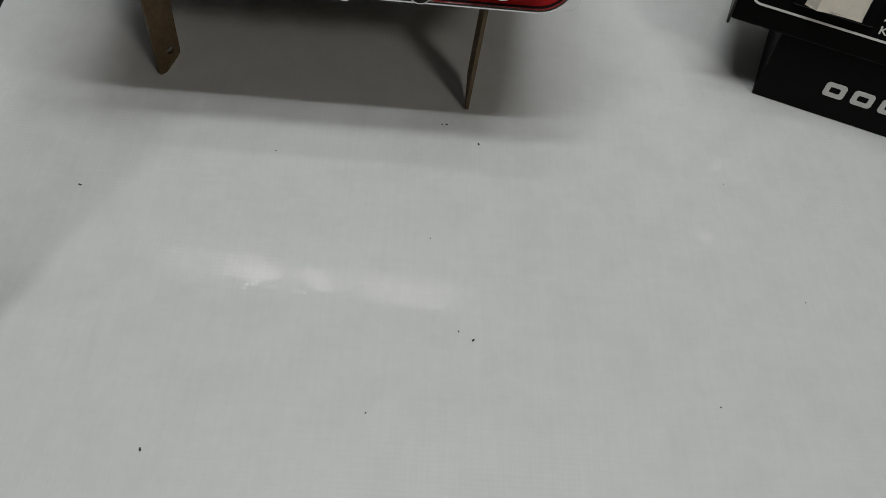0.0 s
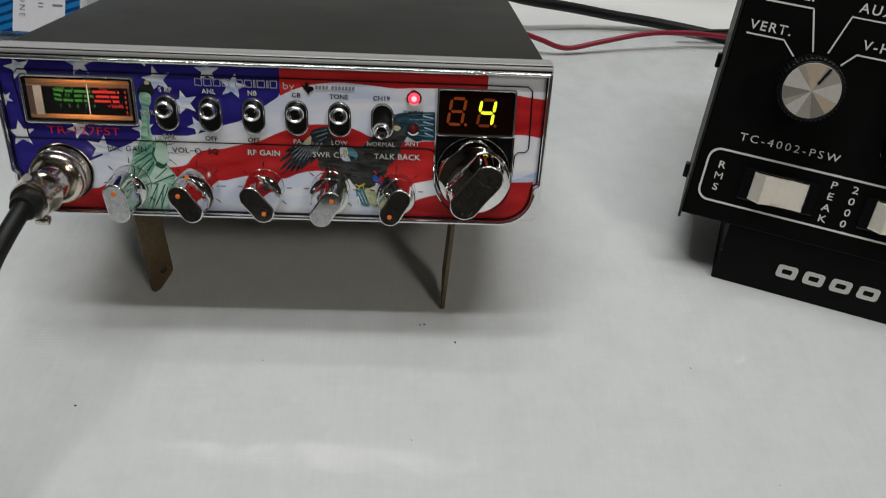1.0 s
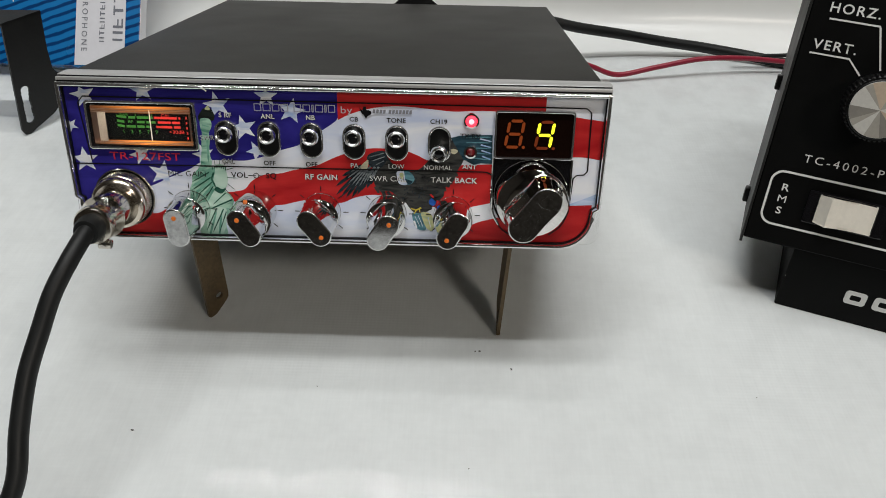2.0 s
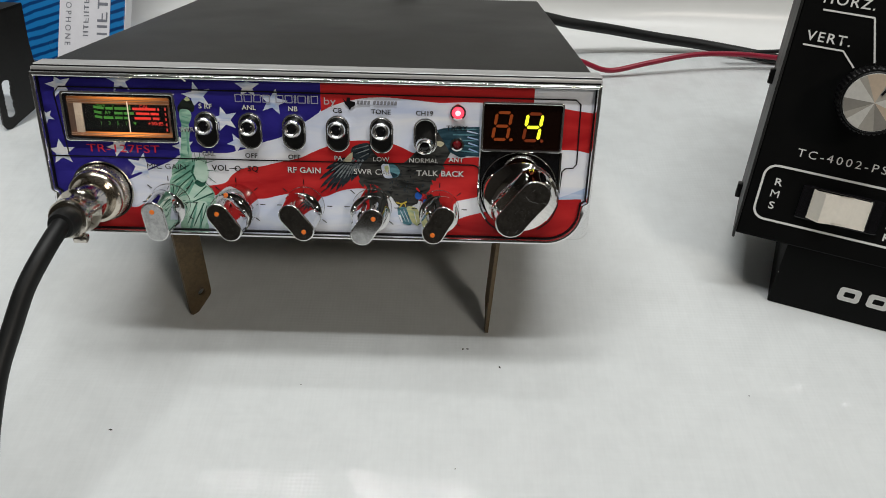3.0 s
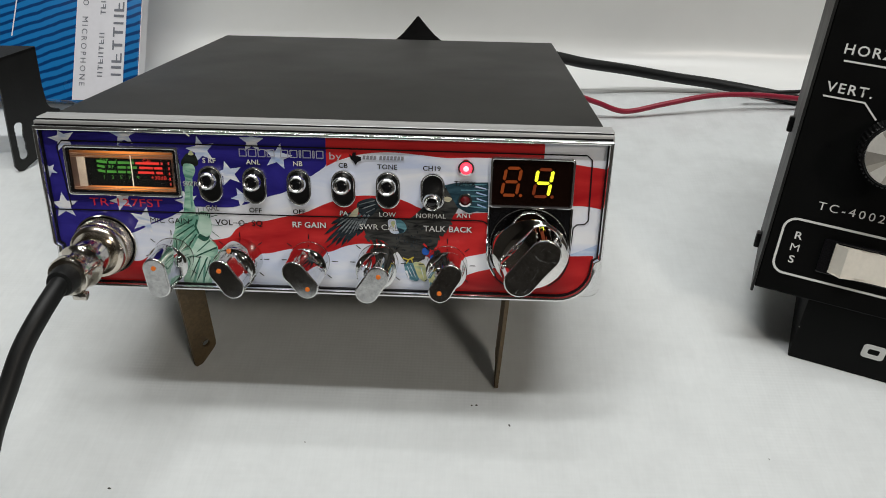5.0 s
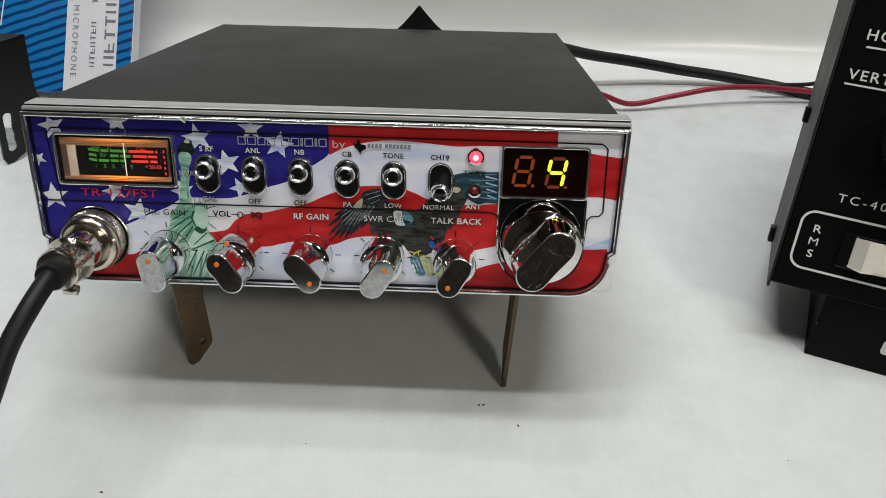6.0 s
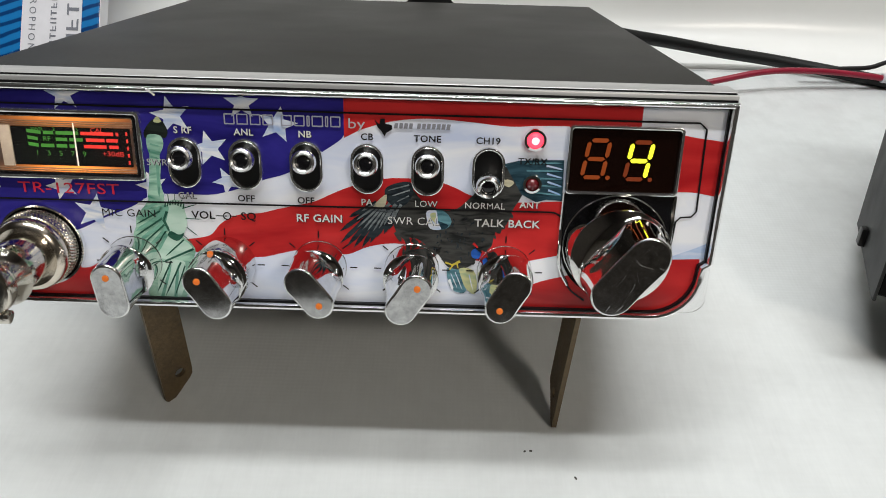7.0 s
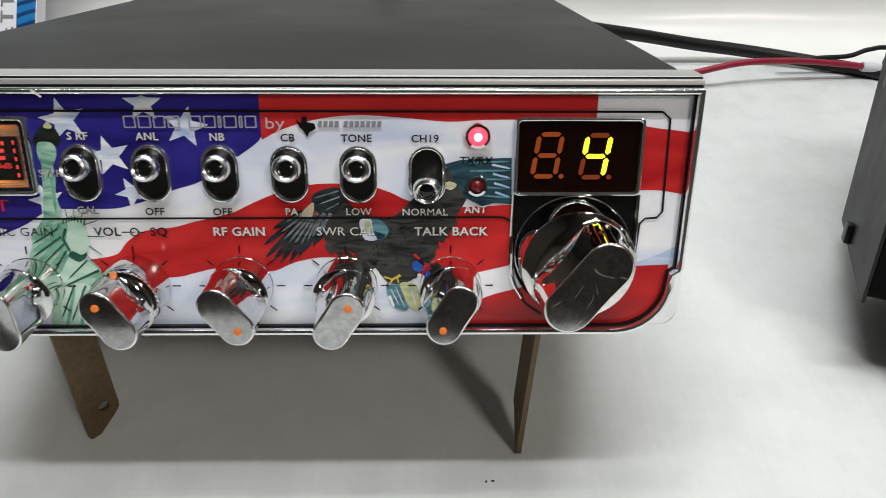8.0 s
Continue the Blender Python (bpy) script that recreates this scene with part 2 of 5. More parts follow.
def tray_material():
    """Cream plastic that a small orange lamp lights through from below and, weaker, from above."""
    m = material("meter_tray", (0.085, 0.050, 0.035), 0.35, vary=0.10, grain=500, blotch=120)
    nt = m.node_tree
    b = nt.nodes["Principled BSDF"]
    co = nt.nodes.new("ShaderNodeTexCoord")
    total = None
    for cz, wide, tall, gain in ((0.0030, 0.0235, 0.0060, 3.0), (0.0198, 0.0260, 0.0085, 1.7)):
        mp = nt.nodes.new("ShaderNodeMapping")
        mp.inputs["Location"].default_value = (0.0690 / wide, 0, -cz / tall)
        mp.inputs["Scale"].default_value = (1 / wide, 1, 1 / tall)
        g = nt.nodes.new("ShaderNodeTexGradient")
        g.gradient_type = "QUADRATIC_SPHERE"
        k = nt.nodes.new("ShaderNodeMath")
        k.operation = "MULTIPLY"
        k.inputs[1].default_value = gain
        nt.links.new(co.outputs["Object"], mp.inputs["Vector"])
        nt.links.new(mp.outputs["Vector"], g.inputs["Vector"])
        nt.links.new(g.outputs["Fac"], k.inputs[0])
        if total is None:
            total = k.outputs[0]
        else:
            add = nt.nodes.new("ShaderNodeMath")
            add.operation = "ADD"
            nt.links.new(total, add.inputs[0])
            nt.links.new(k.outputs[0], add.inputs[1])
            total = add.outputs[0]
    b.inputs["Emission Color"].default_value = (1.0, 0.30, 0.045, 1)
    nt.links.new(total, b.inputs["Emission Strength"])
    return m


TRAY = tray_material()
SCALE_GREEN = material("scale_green", (0.055, 0.23, 0.03), 0.4, vary=0, emit=(0.09, 0.50, 0.03), power=0.05)
SCALE_RED = material("scale_red", (0.55, 0.03, 0.02), 0.4, vary=0, emit=(1.0, 0.04, 0.03), power=0.22)
NEEDLE = material("needle", (0.85, 0.72, 0.66), 0.4, vary=0, emit=(1.0, 0.82, 0.60), power=0.22)
LED_RED = material("led_red", (0.8, 0.06, 0.09), 0.15, vary=0, emit=(1.0, 0.05, 0.09), power=1.5)
LED_CORE = material("led_core", (0.9, 0.4, 0.42), 0.15, vary=0, emit=(1.0, 0.42, 0.48), power=1.6)
LED_OFF = material("led_off", (0.13, 0.008, 0.010), 0.12, vary=0.1)
SEG_DIM = material("segment_dim", (0.14, 0.030, 0.008), 0.3, vary=0, emit=(0.50, 0.085, 0.010), power=0.24)
FILTER = material("display_filter", (0.007, 0.0025, 0.0016), 0.06, vary=0.2, grain=900, blotch=150, shine=0.25)
SEG_GHOST = material("segment_ghost", (0.10, 0.022, 0.008), 0.3, vary=0, emit=(0.40, 0.055, 0.008), power=0.22)
SEG_LIT = material("segment_lit", (0.8, 0.8, 0.05), 0.3, vary=0, emit=(0.92, 0.95, 0.02), power=1.5)
BUTTON = material("ivory_button", (0.82, 0.77, 0.68), 0.38, vary=0.06, grain=600, blotch=120)
# four tones of one silver, for the bright and dull rays of its sheen
CAP_SHEEN = [material("cap_sheen", c, 0.34, 0.35, vary=0.08, grain=900, blotch=200) for c in ((0.72, 0.70, 0.65), (0.46, 0.43, 0.38), (0.62, 0.50, 0.38), (0.30, 0.28, 0.25))]
CLEAR = glass_material("clear_plastic")
LABEL_WHITE = material("label_white", (0.66, 0.66, 0.70), 0.4, vary=0.04, grain=300, blotch=40)
LABEL_INK = material("label_ink", (0.15, 0.16, 0.19), 0.5, vary=0.1)
BOX_BLUE = stripe_material()
WIRE_RED = material("red_wire", (0.30, 0.012, 0.035), 0.4, vary=0.15, grain=800, blotch=150)
DUST = material("dust_speck", (0.06, 0.055, 0.05), 0.9, vary=0.3)

# ---- mesh helpers ----


def link_mesh(name, bm, mat, smooth=None):
    me = bpy.data.meshes.new(name)
    bmesh.ops.recalc_face_normals(bm, faces=bm.faces)
    bm.to_mesh(me)
    bm.free()
    for one in mat if isinstance(mat, (list, tuple)) else [mat]:
        me.materials.append(one)
    if smooth:
        me.polygons.foreach_set("use_smooth", [True] * len(me.polygons))
        me.set_sharp_from_angle(angle=radians(smooth))
    return new(name, me)


def part(name, bm, mat, parent, label="", smooth=35, m=None):
    """One mesh object under a thing or a part."""
    ob = link_mesh(name, bm, mat, smooth)
    ob.parent = parent
    if m is not None:
        ob.matrix_basis = m
    return tagged(ob, label)


def thing(name, m, label, category, group="", kind=""):
    ob = new(name)
    ob.empty_display_size = 0.02
    ob.matrix_world = m
    return tagged(ob, label, category, group, kind)


def block(x0, x1, y0, y1, z0, z1, bevel=0.0, segments=2, bm=None):
    bm = bm or bmesh.new()
    made = bmesh.ops.create_cube(bm, size=1.0)["verts"]
    bmesh.ops.transform(bm, matrix=Matrix.LocRotScale(((x0 + x1) / 2, (y0 + y1) / 2, (z0 + z1) / 2), None, (x1 - x0, y1 - y0, z1 - z0)), verts=made)
    if bevel:
        edges = list({e for v in made for e in v.link_edges})
        bmesh.ops.bevel(bm, geom=edges, offset=bevel, segments=segments, affect="EDGES", profile=0.5)
    return bm


def prism(points, y0, y1, bevel=0.0, segments=2, bm=None):
    """A plate whose outline lies in x and z, from y0 (front) to y1."""
    bm = bm or bmesh.new()
    front = [bm.verts.new((x, y0, z)) for x, z in points]
    back = [bm.verts.new((x, y1, z)) for x, z in points]
    f = bm.faces.new(front)
    bm.faces.new(back[::-1])
    n = len(points)
    for i in range(n):
        bm.faces.new((front[i], back[i], back[(i + 1) % n], front[(i + 1) % n]))
    if bevel:
        bmesh.ops.bevel(bm, geom=list(f.edges), offset=bevel, segments=segments, affect="EDGES", profile=0.5)
    return bm


def flat(points, y, bm=None):
    """A thin printed shape in x and z."""
    bm = bm or bmesh.new()
    bm.faces.new([bm.verts.new((x, y, z)) for x, z in points])
    return bm


def rim(outer, inner, y0, y1, bevel=0.0, bm=None):
    """A frame between two outlines of the same count, from y0 to y1."""
    bm = bm or bmesh.new()
    n = len(outer)
    rings = [[bm.verts.new((x, y, z)) for x, z in line] for line, y in ((outer, y1), (outer, y0), (inner, y0), (inner, y1))]
    for a in range(4):
        for i in range(n):
            bm.faces.new((rings[a][i], rings[a][(i + 1) % n], rings[(a + 1) % 4][(i + 1) % n], rings[(a + 1) % 4][i]))
    if bevel:
        edges = [e for e in bm.edges if all(v in rings[1] for v in e.verts) or all(v in rings[2] for v in e.verts)]
        bmesh.ops.bevel(bm, geom=edges, offset=bevel, segments=2, affect="EDGES", profile=0.5)
    return bm


def round_rect(x0, x1, z0, z1, r, steps=5):
    points = []
    for cx, cz, start in ((x1 - r, z1 - r, 0), (x0 + r, z1 - r, 90), (x0 + r, z0 + r, 180), (x1 - r, z0 + r, 270)):
        for i in range(steps + 1):
            a = radians(start + 90 * i / steps)
            points.append((cx + r * math.cos(a), cz + r * math.sin(a)))
    return points


def circle(cx, cz, r, n=32):
    return [(cx + r * math.cos(2 * math.pi * i / n), cz + r * math.sin(2 * math.pi * i / n)) for i in range(n)]


def stadium(cx, cz, half, r, angle=90, n=10):
    """A bar with round ends; half: from the middle to an end's centre."""
    points = []
    for side in (0, 180):
        for i in range(n + 1):
            a = radians(side - 90 + 180 * i / n)
            x, z = r * math.cos(a) + (half if side == 0 else -half), r * math.sin(a)
            t = radians(angle)
            points.append((cx + x * math.cos(t) - z * math.sin(t), cz + x * math.sin(t) + z * math.cos(t)))
    return points


def lathe(profile, n=40, bm=None, m=None, close=True):
    """Turns (radius, y) round the y axis; the front is the first end."""
    bm = bm or bmesh.new()
    rings = []
    for r, y in profile:
        rings.append([bm.verts.new((max(r, 1e-5) * math.cos(2 * math.pi * i / n), y, max(r, 1e-5) * math.sin(2 * math.pi * i / n))) for i in range(n)])
    for a, b in zip(rings, rings[1:]):
        for i in range(n):
            bm.faces.new((a[i], a[(i + 1) % n], b[(i + 1) % n], b[i]))
    if close:
        bm.faces.new(rings[0])
        bm.faces.new(rings[-1][::-1])
    if m is not None:
        bmesh.ops.transform(bm, matrix=m, verts=[v for ring in rings for v in ring])
    return bm


def smooth_line(points, steps=8):
    """A Catmull-Rom line through the points."""
    pts = [Vector(p) for p in points]
    pts = [2 * pts[0] - pts[1], *pts, 2 * pts[-1] - pts[-2]]
    out = []
    for a, b, c, d in zip(pts, pts[1:], pts[2:], pts[3:]):
        for i in range(steps):
            t = i / steps
            out.append(0.5 * (2 * b + (c - a) * t + (2 * a - 5 * b + 4 * c - d) * t * t + (3 * b - a - 3 * c + d) * t**3))
    return out + [pts[-2]]


def hose(points, radius, n=14, steps=8, bm=None):
    """A round cable through the points; radius: a number or one for each point of the line."""
    bm = bm or bmesh.new()
    line = smooth_line(points, steps)
    side, rings = Vector((0.3, 0.2, 1)), []
    for i, p in enumerate(line):
        way = (line[min(i + 1, len(line) - 1)] - line[max(i - 1, 0)]).normalized()
        a = (side - side.dot(way) * way).normalized()
        b, side = way.cross(a), a
        rings.append([bm.verts.new(p + radius * (math.cos(2 * math.pi * k / n) * a + math.sin(2 * math.pi * k / n) * b)) for k in range(n)])
    for p, q in zip(rings, rings[1:]):
        for k in range(n):
            bm.faces.new((p[k], p[(k + 1) % n], q[(k + 1) % n], q[k]))
    bm.faces.new(rings[0][::-1])
    bm.faces.new(rings[-1])
    return bm


def knurl(r0, r1, y0, y1, teeth, bm=None):
    """A toothed ring round the y axis, in one piece."""
    bm = bm or bmesh.new()
    n = teeth * 4
    rings = []
    for y, lift in ((y0, 0), (y0 + 0.0003, 1), (y1 - 0.0003, 1), (y1, 0)):
        rings.append([])
        for i in range(n):
            r = r1 if lift and i % 4 < 2 else r0
            a = 2 * math.pi * i / n
            rings[-1].append(bm.verts.new((r * math.cos(a), y, r * math.sin(a))))
    for a, b in zip(rings, rings[1:]):
        for i in range(n):
            bm.faces.new((a[i], a[(i + 1) % n], b[(i + 1) % n], b[i]))
    bm.faces.new(rings[0])
    bm.faces.new(rings[-1][::-1])
    return bm


def ribbon(points, wide, y, bm=None):
    """A printed line in x and z."""
    bm = bm or bmesh.new()
    pts = [Vector((x, z)) for x, z in points]
    left, right = [], []
    for i, p in enumerate(pts):
        way = (pts[min(i + 1, len(pts) - 1)] - pts[max(i - 1, 0)]).normalized()
        off = Vector((-way.y, way.x)) * wide / 2
        left.append(bm.verts.new((p.x + off.x, y, p.y + off.y)))
        right.append(bm.verts.new((p.x - off.x, y, p.y - off.y)))
    for i in range(len(pts) - 1):
        bm.faces.new((left[i], left[i + 1], right[i + 1], right[i]))
    return bm


def band(xs, upper, lower, y, bm=None, fine=6):
    """A printed stripe between two wavy edges, given at the same xs."""
    bm = bm or bmesh.new()
    up = smooth_line([(x, 0, z) for x, z in zip(xs, upper)], fine)
    lo = smooth_line([(x, 0, z) for x, z in zip(xs, lower)], fine)
    a = [bm.verts.new((p.x, y, p.z)) for p in up]
    b = [bm.verts.new((p.x, y, p.z)) for p in lo]
    for i in range(len(a) - 1):
        bm.faces.new((a[i], a[i + 1], b[i + 1], b[i]))
    return bm


def lettering(text, x, z, size, y, mat, parent, wide=1.0, spacing=1.0, bold=0.0, turn=0.0, align="CENTER", shear=0.0, name="lettering", label=""):
    """Flat letters on a face; x and z: the middle of the line; size: the height of a capital."""
    if "M" in text or "W" in text:
        bold = min(bold, 0.0)
    cu = bpy.data.curves.new(name, "FONT")
    cu.body, cu.size, cu.space_character, cu.offset, cu.shear = text, size / 0.70, spacing, bold, shear
    cu.align_x, cu.align_y, cu.resolution_u = align, "CENTER", 3
    tmp = bpy.data.objects.new("letters", cu)
    me = bpy.data.meshes.new_from_object(tmp)
    bpy.data.objects.remove(tmp)
    bpy.data.curves.remove(cu)
    me.name = name
    me.materials.clear()
    me.materials.append(mat)
    ob = new(name, me)
    ob.parent = parent
    ob.matrix_basis = Matrix.Translation((x, y, z)) @ pose(0, 0, 0, 90, 0, 0) @ pose(0, 0, 0, 0, 0, turn) @ Matrix.Diagonal((wide, 1, 1, 1))
    return tagged(ob, label)


# ---- the desk and the room ----


def plain_box(name, x0, x1, y0, y1, z0, z1, mat, label, category, bevel=0.0):
    ob = link_mesh(name, block(x0, x1, y0, y1, z0, z1, bevel), mat)
    return tagged(ob, label, category, kind="structure")


plain_box("desk_top", -0.95, 0.95, -0.44, 0.40, -0.035, 0.0, DESK, "white vinyl-covered workbench top with fine woven emboss", "desk", 0.003)
plain_box("floor", -2.2, 2.2, -2.6, 2.4, -0.80, -0.75, FLOOR, "brown vinyl floor below the workbench", "floor")
plain_box("ceiling", -2.2, 2.2, -2.6, 2.4, 1.70, 1.75, ROOM, "grey painted ceiling", "ceiling")
plain_box("wall_west", -2.25, -2.2, -2.6, 2.4, -0.75, 1.70, ROOM, "plain painted room wall", "wall")
plain_box("wall_east", 2.2, 2.25, -2.6, 2.4, -0.75, 1.70, ROOM, "plain painted room wall", "wall")
plain_box("wall_south", -2.2, 2.2, -2.65, -2.6, -0.75, 1.70, ROOM, "plain painted room wall", "wall")
plain_box("wall_north", -2.2, 2.2, 2.4, 2.45, -0.75, 1.70, ROOM, "plain painted room wall", "wall")


def back_sheet():
    """A white sheet behind the bench: a coved foot, then upright, with shallow ripples."""
    bm = bmesh.new()
    profile = [(0.270, 0.00015), (0.282, 0.0004), (0.290, 0.0009)]
    for i in range(7):
        a = radians(90 * i / 6)
        profile.append((0.295 + 0.020 * math.sin(a), 0.0212 - 0.020 * math.cos(a)))
    profile += [(0.315, 0.0212 + 0.012 * k) for k in range(1, 26)]
    xs = [-0.95 + 1.9 * i / 150 for i in range(151)]
    faces = []
    for back in (0, 0.0025):
        grid = []
        for x in xs:
            row = []
            for y, z in profile:
                lift = min(max(z - 0.004, 0) / 0.05, 1)
                wave = 0.0035 * lift * (noise.noise((x * 9, z * 14, 0.3)) + 0.6 * noise.noise((x * 21, z * 30, 4.0)))
                row.append(bm.verts.new((x, y + wave + back, z + back * 0.1)))
            grid.append(row)
        faces.append(grid)
    a, b = faces
    for i in range(len(xs) - 1):
        for j in range(len(profile) - 1):
            bm.faces.new((a[i][j], a[i + 1][j], a[i + 1][j + 1], a[i][j + 1]))
            bm.faces.new((b[i][j], b[i][j + 1], b[i + 1][j + 1], b[i + 1][j]))
        bm.faces.new((a[i][-1], a[i + 1][-1], b[i + 1][-1], b[i][-1]))
    return bm


tagged(link_mesh("back_panel", back_sheet(), SHEET, 60), "white rippled plastic sheet standing behind the bench", "wall panel", kind="structure")


def dust():
    bm = bmesh.new()
    spots = [(0.0571, -0.0117), (0.0552, -0.0119), (0.0704, -0.0216), (-0.0783, -0.0584), (0.0686, -0.1140), (-0.0315, -0.1593)]
    spots += [(random.uniform(-0.1, 0.22), random.uniform(-0.2, 0.02)) for _ in range(7)]
    for i, (x, y) in enumerate(spots):
        r = 0.0005 if i < 6 else 0.0003
        made = bmesh.ops.create_icosphere(bm, subdivisions=1, radius=r)["verts"]
        bmesh.ops.transform(bm, matrix=Matrix.LocRotScale((x, y, r * 0.35), Euler((0, 0, i)), (random.uniform(0.8, 1.6), 0.8, 0.4)), verts=made)
    return bm


tagged(link_mesh("dust_specks", dust(), DUST), "tiny dark dust specks on the white bench", "dust", kind="stuff")

# ---- the two-way radio ----
TILT, LIFT = 16.18, 0.0897
radio = thing("cb_radio", pose(0, 0, LIFT, -TILT), "grey mobile radio with flag-printed chrome front, propped on steel legs", "radio")
INTO = pose(0, 0, LIFT, -TILT).inverted()
DEPTH = 0.2275


def radio_case():
    """A folded steel cover with a lip, and the alloy collar at its front."""
    bm = block(-0.0985, 0.0985, 0.0098, DEPTH, -0.0285, 0.0285, 0.0012, 3)
    part("cover", bm, COVER, radio, "dark grey painted steel cover")
    part("bottom_plate", block(-0.0965, 0.0965, 0.0115, DEPTH - 0.002, -0.0291, -0.0283, 0.0003, 1), ZINC, radio, "dull dark zinc-plated bottom plate")
    outer, inner = panel_line(0.0011, 0.0277), panel_line(-0.0090, 0.0277)
    part("front_collar", rim(outer, inner, 0.0020, 0.0104, 0.0004), ALLOY, radio, "satin silver collar")
    plate_line, plate_hole = round_rect(-0.1003, 0.1003, -0.0328, -0.0150, 0.0042, 5), round_rect(-0.0900, 0.0900, -0.0280, -0.0190, 0.0010, 5)
    part("lower_plate", rim(plate_line, plate_hole, 0.0012, 0.0019, 0.0002), CLEAR, radio, "clear plastic lower edge").visible_shadow = False
    part("trim_bar", block(-0.1002, 0.1002, -0.0007, 0.0009, 0.0255, 0.0283, 0.0003), ALLOY, radio, "polished trim bar along the top")
    part("trim_gap", block(-0.1000, 0.1000, 0.0008, 0.0021, 0.0250, 0.0285), BLACK_MATT, radio, "dark strip behind the trim bar")
    part("trim_gap", block(-0.0996, 0.0996, -0.0016, -0.0006, 0.0250, 0.0272), BLACK_MATT, radio, "dark strip before the trim bar")
    part("gap", rim(panel_line(0.0001), panel_line(-0.004), 0.0004, 0.0013), BLACK_MATT, radio, "dark groove behind the bezel")


def panel_line(grow=0.0, top=0.0262):
    """Half the panel's outline mirrored: a step at each side and round lower corners."""
    right = [(0.0994 + grow, top + grow), (0.0990 + grow, -0.0164), (0.0973 + grow, -0.0175), (0.0970 + grow, -0.0205)]
    for i in range(1, 9):
        a = radians(90 * i / 8)
        right.append((0.0842 + (0.0128 + grow) * math.cos(a), -0.0204 - (0.0125 + grow) * math.sin(a)))
    return right + [(-x, z) for x, z in right[::-1]]


def front_plate():
    plate = part("front_panel", prism(panel_line(-0.0006), 0.0, 0.0030), PRINT_WHITE, radio, "glossy printed panel with waving stars and stripes")
    part("bezel", rim(panel_line(0.0006), panel_line(-0.0009), -0.0030, -0.0013, 0.0006), BEZEL, radio, "bright chrome bezel")
    part("bezel_gap", rim(panel_line(0.0001), panel_line(-0.0007), -0.0013, 0.0004), BLACK_MATT, radio, "dark line behind the bezel")
    part("chip", ribbon([(-0.0472, 0.0264), (-0.0452, 0.0248)], 0.0005, -0.00312), INK_WHITE, radio, "small bright chip in the bezel", None)
    part("bezel_line", rim(panel_line(-0.0008), panel_line(-0.0013), -0.0012, -0.0001), INK_BLACK, radio, "thin black inner line")
    return plate


radio_case()
plate = front_plate()
L1, L2, L3, L4 = -0.00006, -0.00012, -0.00018, -0.00026


def star(cx, cz, r, turn, squash=1.0):
    points = []
    for i in range(10):
        a = radians(90 + turn + 36 * i)
        k = r if i % 2 == 0 else r * 0.42
        points.append((cx + k * math.cos(a), cz + k * math.sin(a) * squash))
    return points


def clipped(points):
    """Keeps a printed shape inside the panel."""
    return [(min(max(x, -0.0985), 0.0985), min(max(z, -0.0322), 0.0247)) for x, z in points]


